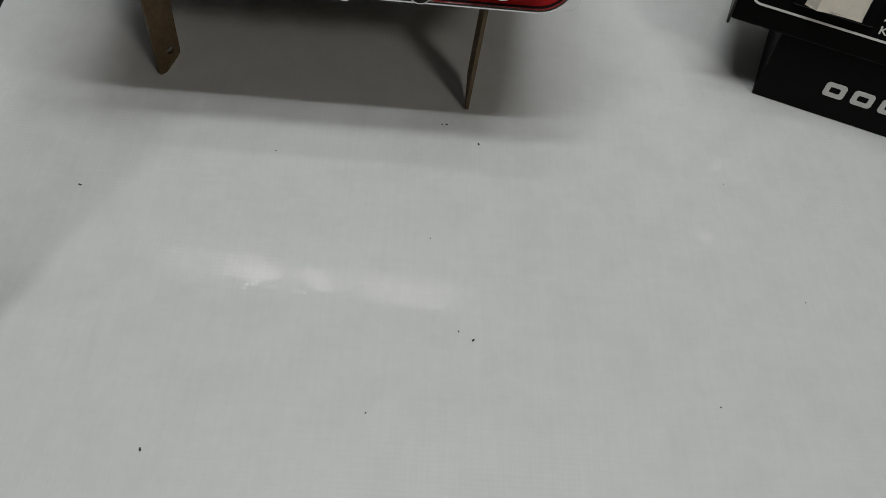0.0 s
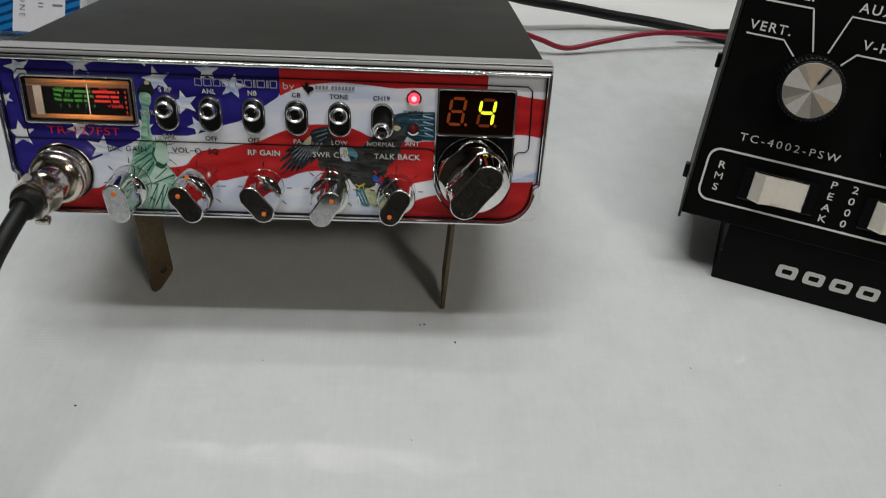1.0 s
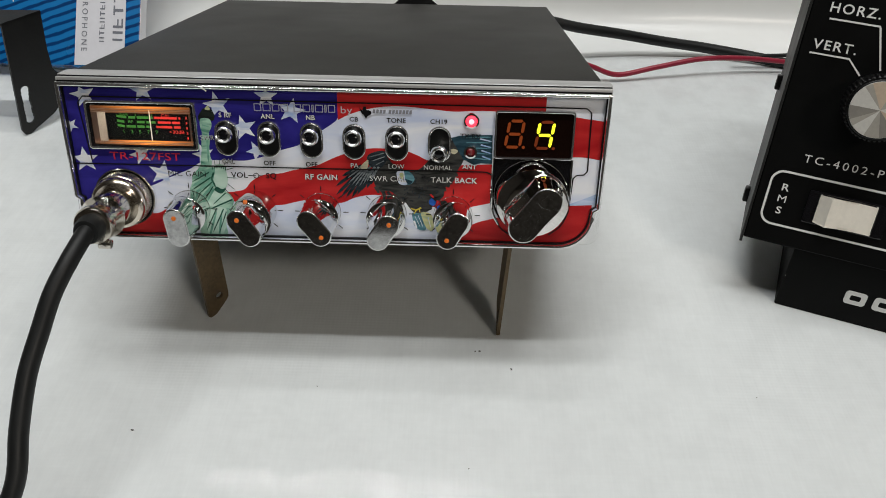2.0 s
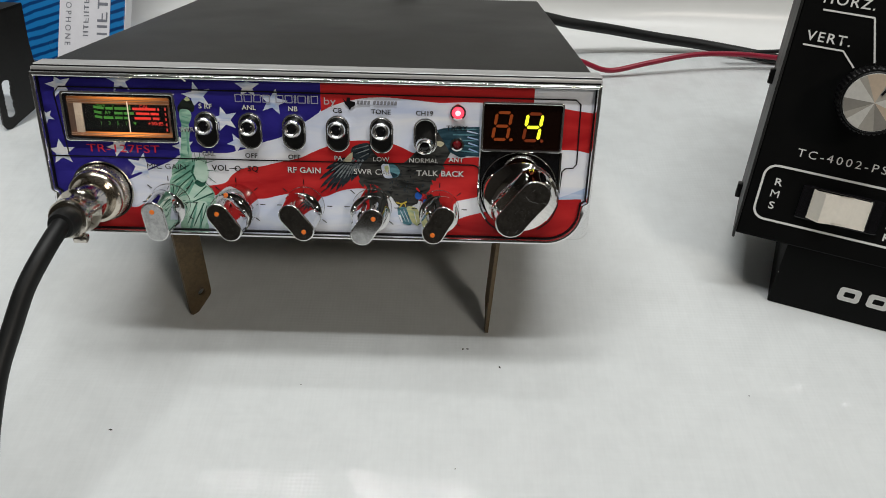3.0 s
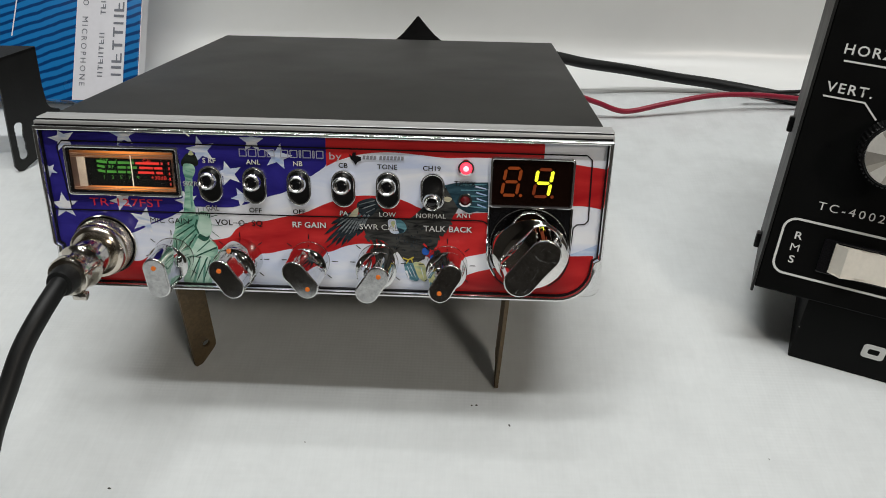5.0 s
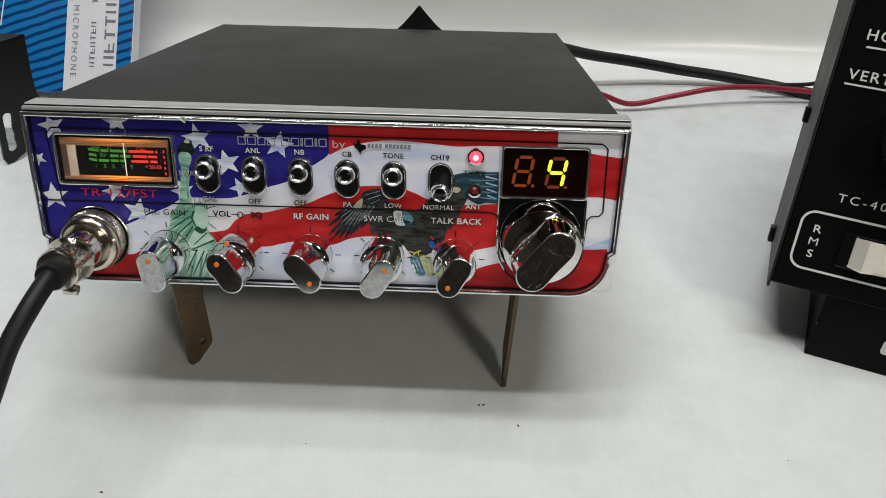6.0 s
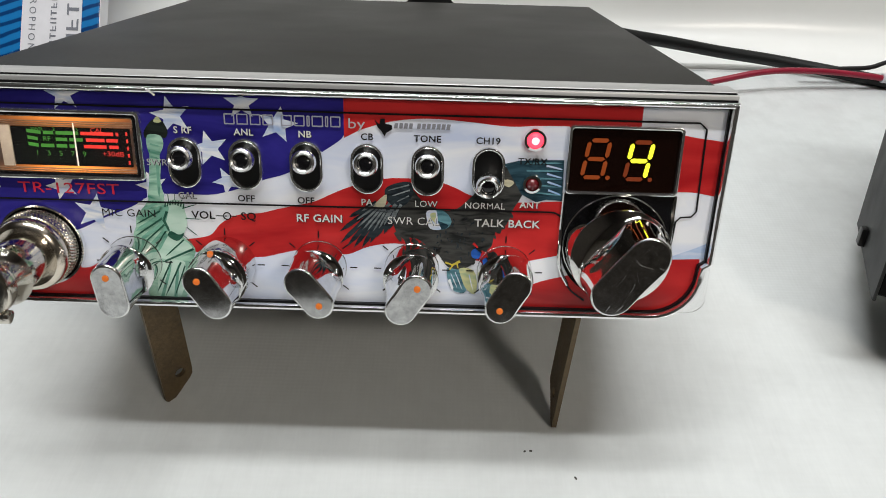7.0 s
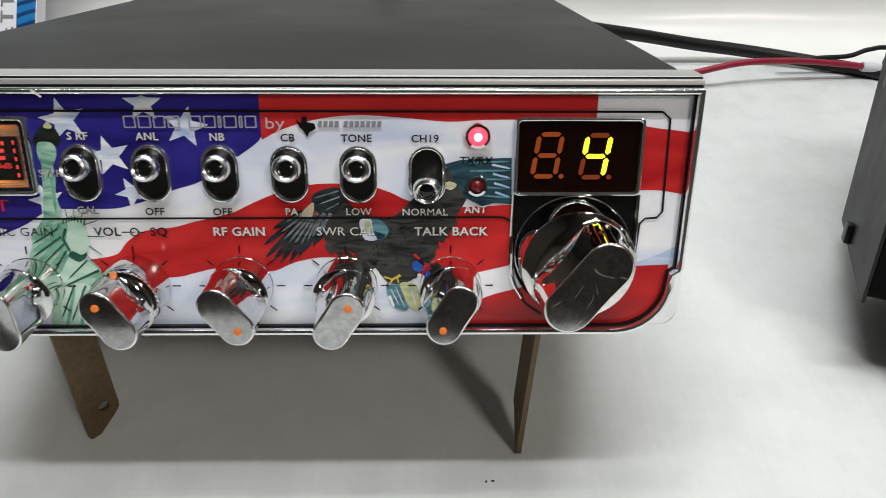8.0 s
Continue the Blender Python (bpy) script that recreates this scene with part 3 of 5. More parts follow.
def flag_print():
    mm = 0.001

    def stripe(name, xs, up, low, mat, label, y=L1):
        part(name, band([x * mm for x in xs], [v * mm for v in up], [v * mm for v in low], y), mat, plate, label, None)

    xs = [-98.5, -85, -76.2, -69.1, -62.7, -55.5, -51.2, -47.5, -40.5, -34.2, -30.7, -26.9, -19.9, -13.1, -4.4, 0.0, 1.2]
    low = [-33, -22, -15, -12.0, -8.8, -5.7, -3.0, -1.9, -1.8, -1.7, -1.0, 0.1, 2.8, 5.1, 10.8, 13.9, 15.4]
    stripe("print_field", xs, [24.7] * len(xs), low, PRINT_BLUE, "deep blue printed field")
    xs = [1.2, 5.7, 12.3, 18.8, 25.3, 34, 43.4, 51.5, 65, 76.8]
    low = [14.6, 16.9, 19.0, 20.0, 20.2, 19.6, 18.8, 19.2, 19.3, 19.3]
    stripe("print_stripe", xs, [24.7] * len(xs), low, PRINT_RED, "red printed stripe")
    xs = [-44, -41.7, -35.4, -32.2, -27.6, -21.2, -16.8, -11.8, -6.8, -2.5, 1.8, 7.5, 14.5, 24.3, 29.9, 34.9, 44.8, 58.6]
    up = [-15.0, -14.5, -13.2, -9.8, -7.2, -6.4, -5.2, -4.0, -2.7, -0.6, 1.3, 3.2, 4.3, 3.9, 2.2, 0.0, -1.4, -0.8]
    low = [-17.0, -17.6, -18.9, -19.0, -19.2, -19.0, -17.9, -16.8, -17.0, -17.3, -17.5, -15.1, -14.0, -15.0, -16.5, -18.0, -19.0, -16.1]
    stripe("print_stripe", xs, up, low, PRINT_RED, "red printed stripe")
    xs = [42.6, 46, 49.6, 53.9, 59.7, 70, 80, 86, 90, 93.5, 96.6]
    up = [-32.3, -30.3, -26.4, -24.1, -22.4, -19.5, -17.5, -16.6, -16.3, -16.1, -16.0]
    low = [-32.5, -32.5, -32.5, -32.5, -32.5, -32.5, -32.5, -32.4, -31.0, -28.6, -22.0]
    stripe("print_stripe", xs, up, low, PRINT_RED, "red printed stripe")
    stripe("print_stripe", [86.5, 91.5, 95, 98.6], [18.0, 17.2, 16.8, 16.3], [2.6, 2.7, 2.3, 1.6], PRINT_RED, "red printed stripe")
    stripe("print_stripe", [-87, -82, -75, -69.4, -65.4, -60], [-26.0, -23.1, -23.4, -23.6, -21.7, -20.5], [-32.5] * 6, PRINT_RED, "red printed stripe", L2)
    stripe("print_fold", [88, 91, 95, 98.5], [-15.9, -14.6, -12.9, -11.2], [-16.4, -16.3, -16.1, -16.0], PRINT_SKY, "pale blue printed fold")
    for x, z, r, turn in ((-91.3, 21.8, 5.0, 14), (-69.6, 23.9, 4.8, 5), (-42.7, 19.2, 5.5, 12), (-24.6, 22.8, 4.6, 0), (-15.7, 17.6, 5.3, -12), (-33.6, 10.9, 5.2, 13),
                          (-29.4, 2.2, 4.2, 25), (-94.3, -2.8, 5.5, 4), (-65.5, -7.5, 5.7, -12), (-73.2, -0.4, 4.4, 20), (-49.4, 0.2, 4.4, 14), (-97.6, 10.4, 3.0, 30)):
        part("print_star", flat(clipped(star(x * mm, z * mm, r * mm, turn, 0.92)), L2), PRINT_STAR, plate, "", None)


flag_print()


def blade(x0, z0, x1, z1, wide, y, bm):
    """A printed strip that tapers to a point."""
    dx, dz = x1 - x0, z1 - z0
    d = math.hypot(dx, dz)
    nx, nz = -dz / d * wide / 2, dx / d * wide / 2
    flat([(x0 + nx, z0 + nz), (x0 - nx, z0 - nz), (x0 + dx * 0.8 - nx * 0.8, z0 + dz * 0.8 - nz * 0.8), (x1, z1), (x0 + dx * 0.8 + nx * 0.8, z0 + dz * 0.8 + nz * 0.8)], y, bm)


def patch(points, y, bm=None, fine=3):
    """A printed patch with a softly rounded outline, in millimetres."""
    ring = [(x * 0.001, 0, z * 0.001) for x, z in points]
    line = smooth_line([ring[-1], *ring, ring[0], ring[1]], fine)[fine:-fine - 1]
    return flat([(p.x, p.z) for p in line], y, bm)


def strokes(rows, y, bm=None):
    """Tapering strokes (x0, z0, x1, z1, width), in millimetres; each lies a hair above the last."""
    bm = bm or bmesh.new()
    for i, (x0, z0, x1, z1, w) in enumerate(rows):
        blade(x0 * 0.001, z0 * 0.001, x1 * 0.001, z1 * 0.001, w * 0.001, y - i * 0.0000015, bm)
    return bm


def upright_print():
    """A plain pale green upright form with a raised limb and draped folds."""
    deep = cloth_print("print_deep_green", (0.035, 0.125, 0.085), (0.012, 0.055, 0.040), 120, 60)
    mid = cloth_print("print_mid_green", (0.20, 0.44, 0.33), (0.10, 0.27, 0.20), 110, 60)
    pale = cloth_print("print_pale_green", (0.56, 0.74, 0.63), (0.34, 0.58, 0.46), 60, 55)
    olive = cloth_print("print_olive_black", (0.020, 0.026, 0.022), (0.006, 0.008, 0.008), 160, 20)
    part("print_shape", patch([(-48.6, 17.0), (-47.4, 18.0), (-45.4, 18.0), (-44.4, 16.6), (-43.9, 14.8), (-44.8, 13.2), (-47.0, 14.0), (-49.6, 13.0), (-50.1, 14.6)], L3), olive, plate, "dark printed tip", None)
    part("print_shape", patch([(-47.3, 17.6), (-46.2, 18.9), (-45.3, 17.6), (-46.2, 17.2)], L4), PRINT_YELLOW, plate, "small olive printed dot", None)
    limb = [(-49.2, 13.9), (-49.7, 12.0), (-49.5, 10.0), (-49.2, 8.6), (-49.6, 6.0), (-50.0, 1.7), (-50.7, -4.0), (-46.7, -4.0), (-47.1, 1.7), (-46.5, 6.1), (-46.6, 8.6), (-45.6, 10.6), (-45.3, 12.3), (-45.9, 13.8), (-47.5, 14.2)]
    part("print_shape", patch(limb, L3 - 0.00002), PRINT_GREEN, plate, "pale green printed limb", None)
    cloak = [(-50.2, -3.0), (-52.2, -5.6), (-54.4, -8.0), (-54.9, -11.0), (-55.9, -13.6), (-55.5, -16.1), (-53.0, -19.6), (-51.4, -22.7), (-52.4, -26.7), (-53.2, -32.2), (-43.6, -32.2), (-43.3, -27.5), (-41.6, -22.7), (-39.6, -18.2), (-40.4, -15.8), (-43.0, -13.6), (-46.5, -11.0), (-46.9, -3.2)]
    part("print_shape", patch(cloak, L3), PRINT_GREEN, plate, "pale green printed drapery", None)
    top = [(-48.2, -6.4), (-46.4, -4.4), (-44.1, -3.3), (-41.9, -3.9), (-41.4, -6.4), (-41.0, -9.2), (-41.9, -12.2), (-43.2, -13.9), (-45.6, -12.6), (-47.6, -9.5)]
    part("print_shape", patch(top, L4), pale, plate, "paler green printed round", None)
    part("print_shape", patch([(-47.4, -14.2), (-43.2, -14.4), (-40.4, -16.6), (-41.4, -18.4), (-46.2, -20.4), (-49.8, -19.4)], L4), pale, plate, "paler green printed shoulder", None)
    part("print_shape", patch([(-49.4, -21.6), (-44.2, -20.6), (-42.6, -22.4), (-44.8, -31.8), (-50.6, -31.8)], L4), pale, plate, "paler green printed panel", None)
    part("print_shape", patch([(-48.4, -6.2), (-47.0, -4.8), (-45.6, -5.4), (-46.2, -8.0), (-46.8, -10.6), (-45.4, -12.8), (-47.6, -11.2), (-49.2, -8.8)], L4 - 0.00002), mid, plate, "mid green printed side", None)
    part("print_shape", patch([(-45.6, -12.2), (-43.6, -13.2), (-42.2, -12.6), (-42.8, -14.0), (-44.4, -15.0), (-46.6, -13.6)], L4 - 0.00003), deep, plate, "dark green printed shade", None)
    rows = [(-47.4, -5.6, -54.4, -9.2, 1.3), (-47.4, -7.6, -55.2, -12.6, 1.3), (-46.9, -9.4, -54.6, -15.4, 1.2), (-46.6, -11.4, -52.2, -17.2, 1.1), (-46.8, -13.0, -49.8, -18.4, 0.9), (-48.6, -4.4, -53.0, -6.6, 0.8),
            (-48.8, 11.6, -46.2, 11.0, 0.5), (-48.9, 9.9, -46.0, 9.3, 0.5), (-49.0, 8.2, -46.8, 7.8, 0.5), (-47.4, 6.0, -47.8, -3.0, 0.8), (-46.2, -31.6, -44.6, -21.8, 0.9), (-49.8, -31.6, -46.4, -21.6, 0.9)]
    part("print_shape", strokes(rows, L4 - 0.00002), mid, plate, "mid green printed folds", None)
    rows = [(-40.0, -17.2, -49.4, -21.6, 0.65), (-42.4, -14.6, -47.8, -19.6, 0.45), (-43.8, -21.2, -49.0, -31.6, 0.5), (-42.8, -22.2, -46.4, -31.6, 0.4), (-46.4, -20.9, -51.2, -30.6, 0.5), (-48.0, -6.6, -54.9, -10.6, 0.5), (-47.6, -8.6, -55.4, -14.0, 0.55),
            (-47.2, -10.4, -53.8, -16.4, 0.5), (-47.0, -12.2, -51.0, -18.2, 0.45), (-44.9, -13.4, -42.5, -13.4, 0.7), (-47.3, -9.0, -46.0, -12.4, 0.8), (-46.2, -6.6, -47.4, -9.4, 0.7)]
    rays = [(-42.0, -5.7, -38.0, -4.4, 0.28), (-41.4, -8.5, -37.0, -8.6, 0.28), (-41.3, -11.0, -38.5, -13.4, 0.28), (-42.4, -13.3, -39.8, -15.9, 0.22), (-45.4, -3.9, -45.6, -1.4, 0.2), (-42.1, -3.7, -41.2, -1.8, 0.2), (-43.8, -3.4, -43.6, -1.4, 0.2)]
    part("print_shape", strokes(rays, L4 - 0.00004), deep, plate, "thin green printed rays", None)
    rows += [(-46.6 + 0.7 * k, -5.4 + 0.25 * (3.4 - abs(k - 3.4)), -46.3 + 0.7 * k, -4.1 + 0.25 * (3.4 - abs(k - 3.4)), 0.42) for k in range(8)]
    part("print_shape", strokes(rows, L4 - 0.00005), deep, plate, "darker green printed folds", None)


upright_print()


def spread_print():
    """A plain charcoal form with spread dark strips on both sides and small bright patches."""
    petrol = cloth_print("print_petrol", (0.035, 0.085, 0.115), (0.010, 0.026, 0.040), 190, 20)
    slate = cloth_print("print_slate_blue", (0.030, 0.040, 0.048), (0.008, 0.011, 0.015), 220, 40)
    cream = cloth_print("print_cream", (0.66, 0.60, 0.42), (0.44, 0.42, 0.30), 200, 30)
    body = [(14.0, -8.6), (13.6, -4.0), (15.4, -0.6), (18.4, 1.6), (21.5, -1.8), (25.0, -3.6), (28.6, -4.3), (31.7, -2.9), (35.3, 0.8), (38.4, 3.4), (41.0, 6.7), (46.2, 9.6), (49.0, 6.7), (47.8, 0.9), (45.2, -3.9), (44.4, -6.9), (41.8, -8.9), (40.8, -11.2), (40.2, -14.3), (37.4, -15.6), (35.8, -19.0), (32.4, -21.0), (28.8, -20.4), (26.1, -16.8), (22.9, -14.4), (20.2, -12.4), (15.7, -11.8)]
    part("print_shape", patch(body, L3), PRINT_DARK, plate, "charcoal printed shape with ragged edge", None)
    rough = random.Random(5)
    bm = bmesh.new()
    for (x0, z0), (x1, z1), count in (((41.8, -8.4), (37.2, -15.4), 11), ((35.8, -18.6), (27.5, -18.6), 9), ((26.0, -16.4), (15.0, -11.6), 12), ((45.0, -4.4), (41.6, -8.8), 6)):
        for i in range(count):
            k = (i + rough.random()) / count
            x, z = x0 + (x1 - x0) * k, z0 + (z1 - z0) * k
            blade((x - 0.5) * 0.001, (z + 0.9) * 0.001, (x + rough.uniform(0.0, 1.3)) * 0.001, (z - rough.uniform(0.5, 1.8)) * 0.001, rough.uniform(0.0008, 0.0017), L3 - 0.000002 * i, bm)
    part("print_shape", bm, PRINT_DARK, plate, "charcoal printed ragged strips", None)
    bm = bmesh.new()
    for i in range(46):
        x, z = rough.uniform(24.5, 38.5), rough.uniform(-17.5, -6.0)
        blade(x * 0.001, z * 0.001, (x + rough.uniform(-0.6, 0.6)) * 0.001, (z - rough.uniform(0.5, 1.2)) * 0.001, rough.uniform(0.0002, 0.0005), L4 + 0.00002, bm)
    part("print_shape", bm, slate, plate, "darker printed flecks", None)
    tips = [(2.0, -6.9), (-0.5, -11.0), (-0.4, -14.4), (1.4, -15.3), (3.2, -15.6), (5.4, -15.6), (7.6, -14.2), (9.4, -12.4), (11.4, -11.4), (12.8, -10.0)]
    dark, light = bmesh.new(), bmesh.new()
    for i, (x1, z1) in enumerate(tips):
        k = i / (len(tips) - 1)
        x0, z0 = 9.6 + 5.2 * k, -2.6 - 1.6 * k
        blade(x0 * 0.001, z0 * 0.001, x1 * 0.001, z1 * 0.001, 0.0015, L3 - 0.00003 - i * 0.000003, dark)
        mx, mz = x0 + 0.60 * (x1 - x0), z0 + 0.60 * (z1 - z0)
        blade((x0 + 0.1 * (x1 - x0) + 0.25) * 0.001, (z0 + 0.1 * (z1 - z0) + 0.1) * 0.001, (mx + 0.3) * 0.001, (mz + 0.15) * 0.001, 0.0006, L4 - 0.00004, light)
    for x0, z0, x1, z1, w in ((13.0, -2.6, 10.4, -5.4, 0.9), (14.6, -2.8, 12.2, -6.2, 1.0), (16.0, -2.8, 14.0, -6.0, 0.8)):
        blade(x0 * 0.001, z0 * 0.001, x1 * 0.001, z1 * 0.001, w * 0.001, L4 - 0.00006, light)
    part("print_shape", dark, slate, plate, "dark printed spread strips", None)
    part("print_shape", light, PRINT_GREY, plate, "grey printed streaks", None)
    part("print_shape", patch([(11.6, 1.0), (14.4, 2.9), (18.3, 3.3), (19.0, 0.0), (16.4, -3.4), (12.8, -2.8)], L3 - 0.00003), slate, plate, "dark slate printed patch", None)
    part("print_shape", strokes([(18.0, 2.6, 12.4, 0.9, 0.4), (18.2, 1.2, 13.4, -0.6, 0.4), (18.0, -0.4, 14.6, -2.2, 0.4)], L4 - 0.00003), PRINT_GREY, plate, "grey printed streaks", None)
    part("print_shape", patch([(8.6, -3.7), (10.2, -1.6), (12.1, -0.2), (11.8, -3.2), (10.6, -3.9)], L4 - 0.00004), cream, plate, "cream printed patch", None)
    part("print_shape", patch([(42.6, 9.0), (46.0, 9.9), (50.0, 10.2), (57.9, 10.5), (58.2, -0.6), (54.0, -0.4), (51.4, -1.2), (47.4, 0.9), (45.0, 5.0)], L3 - 0.00003, None, 1), petrol, plate, "dark teal printed strips", None)
    rows = [(48.0 + 0.4 * k, 9.3 - 1.9 * k, 57.9, 9.7 - 2.2 * k, 0.5) for k in range(5)]
    part("print_shape", strokes(rows, L4 - 0.00002), PRINT_TEAL, plate, "teal printed streaks", None)
    rows = [(53.4 + 0.3 * k, 8.9 - 2.2 * k, 57.9, 7.9 - 2.3 * k, 0.55) for k in range(4)]
    part("print_shape", strokes(rows, L4 - 0.00004), PRINT_SKY, plate, "pale blue printed streaks", None)
    part("print_shape", patch([(41.9, 4.0), (43.6, 4.9), (45.4, 4.1), (44.0, 2.8)], L4 - 0.00004), cream, plate, "cream printed patch", None)
    part("print_shape", patch([(25.2, -4.2), (27.9, -4.8), (29.4, -7.2), (28.0, -9.3), (25.6, -9.0)], L4 - 0.00002), PRINT_TEAL, plate, "teal printed spot", None)
    part("print_shape", patch([(25.6, -7.2), (27.6, -7.8), (28.6, -8.4), (27.6, -9.4), (25.8, -8.8)], L4 - 0.00004), petrol, plate, "dark teal printed shade", None)
    part("print_shape", patch([(22.8, -4.5), (25.2, -4.1), (25.8, -7.5), (26.6, -9.5), (23.8, -9.4), (22.8, -6.8)], L4 - 0.00005), PRINT_STAR, plate, "white printed spot", None)
    part("print_shape", patch([(23.7, -5.3), (25.1, -4.9), (25.2, -7.7), (24.2, -6.9)], L4 - 0.00007), PRINT_YELLOW, plate, "yellow printed spot", None)
    part("print_shape", patch([(28.6, -20.8), (31.0, -21.0), (33.0, -21.6), (34.0, -26.0), (33.3, -28.0), (30.3, -27.2), (29.0, -24.7)], L4 - 0.00002), PRINT_TEAL, plate, "teal printed patch", None)
    part("print_shape", patch([(32.0, -20.6), (35.8, -21.2), (36.9, -25.4), (36.3, -28.2), (34.0, -26.8), (32.6, -23.6)], L4 - 0.00003), PRINT_YELLOW, plate, "yellow printed patch", None)
    part("print_shape", strokes([(29.6, -22.2, 31.6, -26.6, 0.22), (30.8, -21.8, 33.0, -27.2, 0.2), (29.2, -24.0, 30.4, -27.2, 0.8), (34.6, -22.4, 35.8, -27.0, 0.3)], L4 - 0.00005), PRINT_STAR, plate, "white printed streaks", None)
    part("print_shape", strokes([(28.0, -19.0, 30.2, -19.7, 0.55), (32.0, -18.6, 29.6, -19.9, 0.7), (30.4, -19.4, 29.0, -21.4, 0.45), (31.2, -19.2, 31.6, -20.8, 0.4)], L4 - 0.00007), cloth_print("print_amber", (0.66, 0.52, 0.06), (0.44, 0.36, 0.08), 200, 10), plate, "yellow printed fork", None)
    part("print_shape", patch([(35.0, -15.6), (36.2, -14.7), (37.6, -15.9), (37.0, -17.6), (35.3, -17.3)], L4 - 0.00002), cloth_print("print_mid_blue", (0.03, 0.13, 0.52), (0.01, 0.05, 0.24), 160, 10), plate, "blue printed patch", None)
    part("print_shape", strokes([(35.4, -13.2, 36.8, -14.6, 0.7)], L4 - 0.00002), PRINT_RED, plate, "red printed fleck", None)


spread_print()


def pinstripes():
    y = L4 - 0.0001
    corner = [(0.0555 + 0.0035 * math.sin(radians(a)), -0.0073 + 0.0035 * math.cos(radians(a))) for a in range(0, 91, 15)]
    sweep = [(p.x, p.z) for p in smooth_line([(0.0590, 0, -0.0115), (0.0592, 0, -0.019), (0.0620, 0, -0.0255), (0.0665, 0, -0.0292)], 6)]
    part("pinstripe", ribbon([(-0.0985, -0.0042), (0.0, -0.0040), *corner, *sweep], 0.0005, y), INK_BLACK, plate, "thin black pinstripe", None)
    line = [(-0.0915, -0.003), (-0.0935, 0.0190), (-0.0915, 0.0213), (0.0915, 0.0211), (0.0933, 0.0195), (0.0937, -0.0025), (0.0925, -0.0040), (0.0898, -0.0042), (0.0886, -0.0055), (0.0880, -0.0160)]
    line += [(p.x, p.z) for p in smooth_line([(0.0878, 0, -0.019), (0.0855, 0, -0.0245), (0.0810, 0, -0.0285)], 5)]
    part("pinstripe", ribbon(line, 0.0005, y), INK_BLACK, plate, "thin black pinstripe", None)


pinstripes()
PRINT_Y = -0.0005
KNOB_X = [-0.0563 + 0.0251 * i for i in range(5)]
KNOB_Z = -0.0212
SWITCH_X = [-0.0400 + 0.0157 * i for i in range(6)]
SWITCH_Z = [0.0071 - 0.0001 * i for i in range(6)]


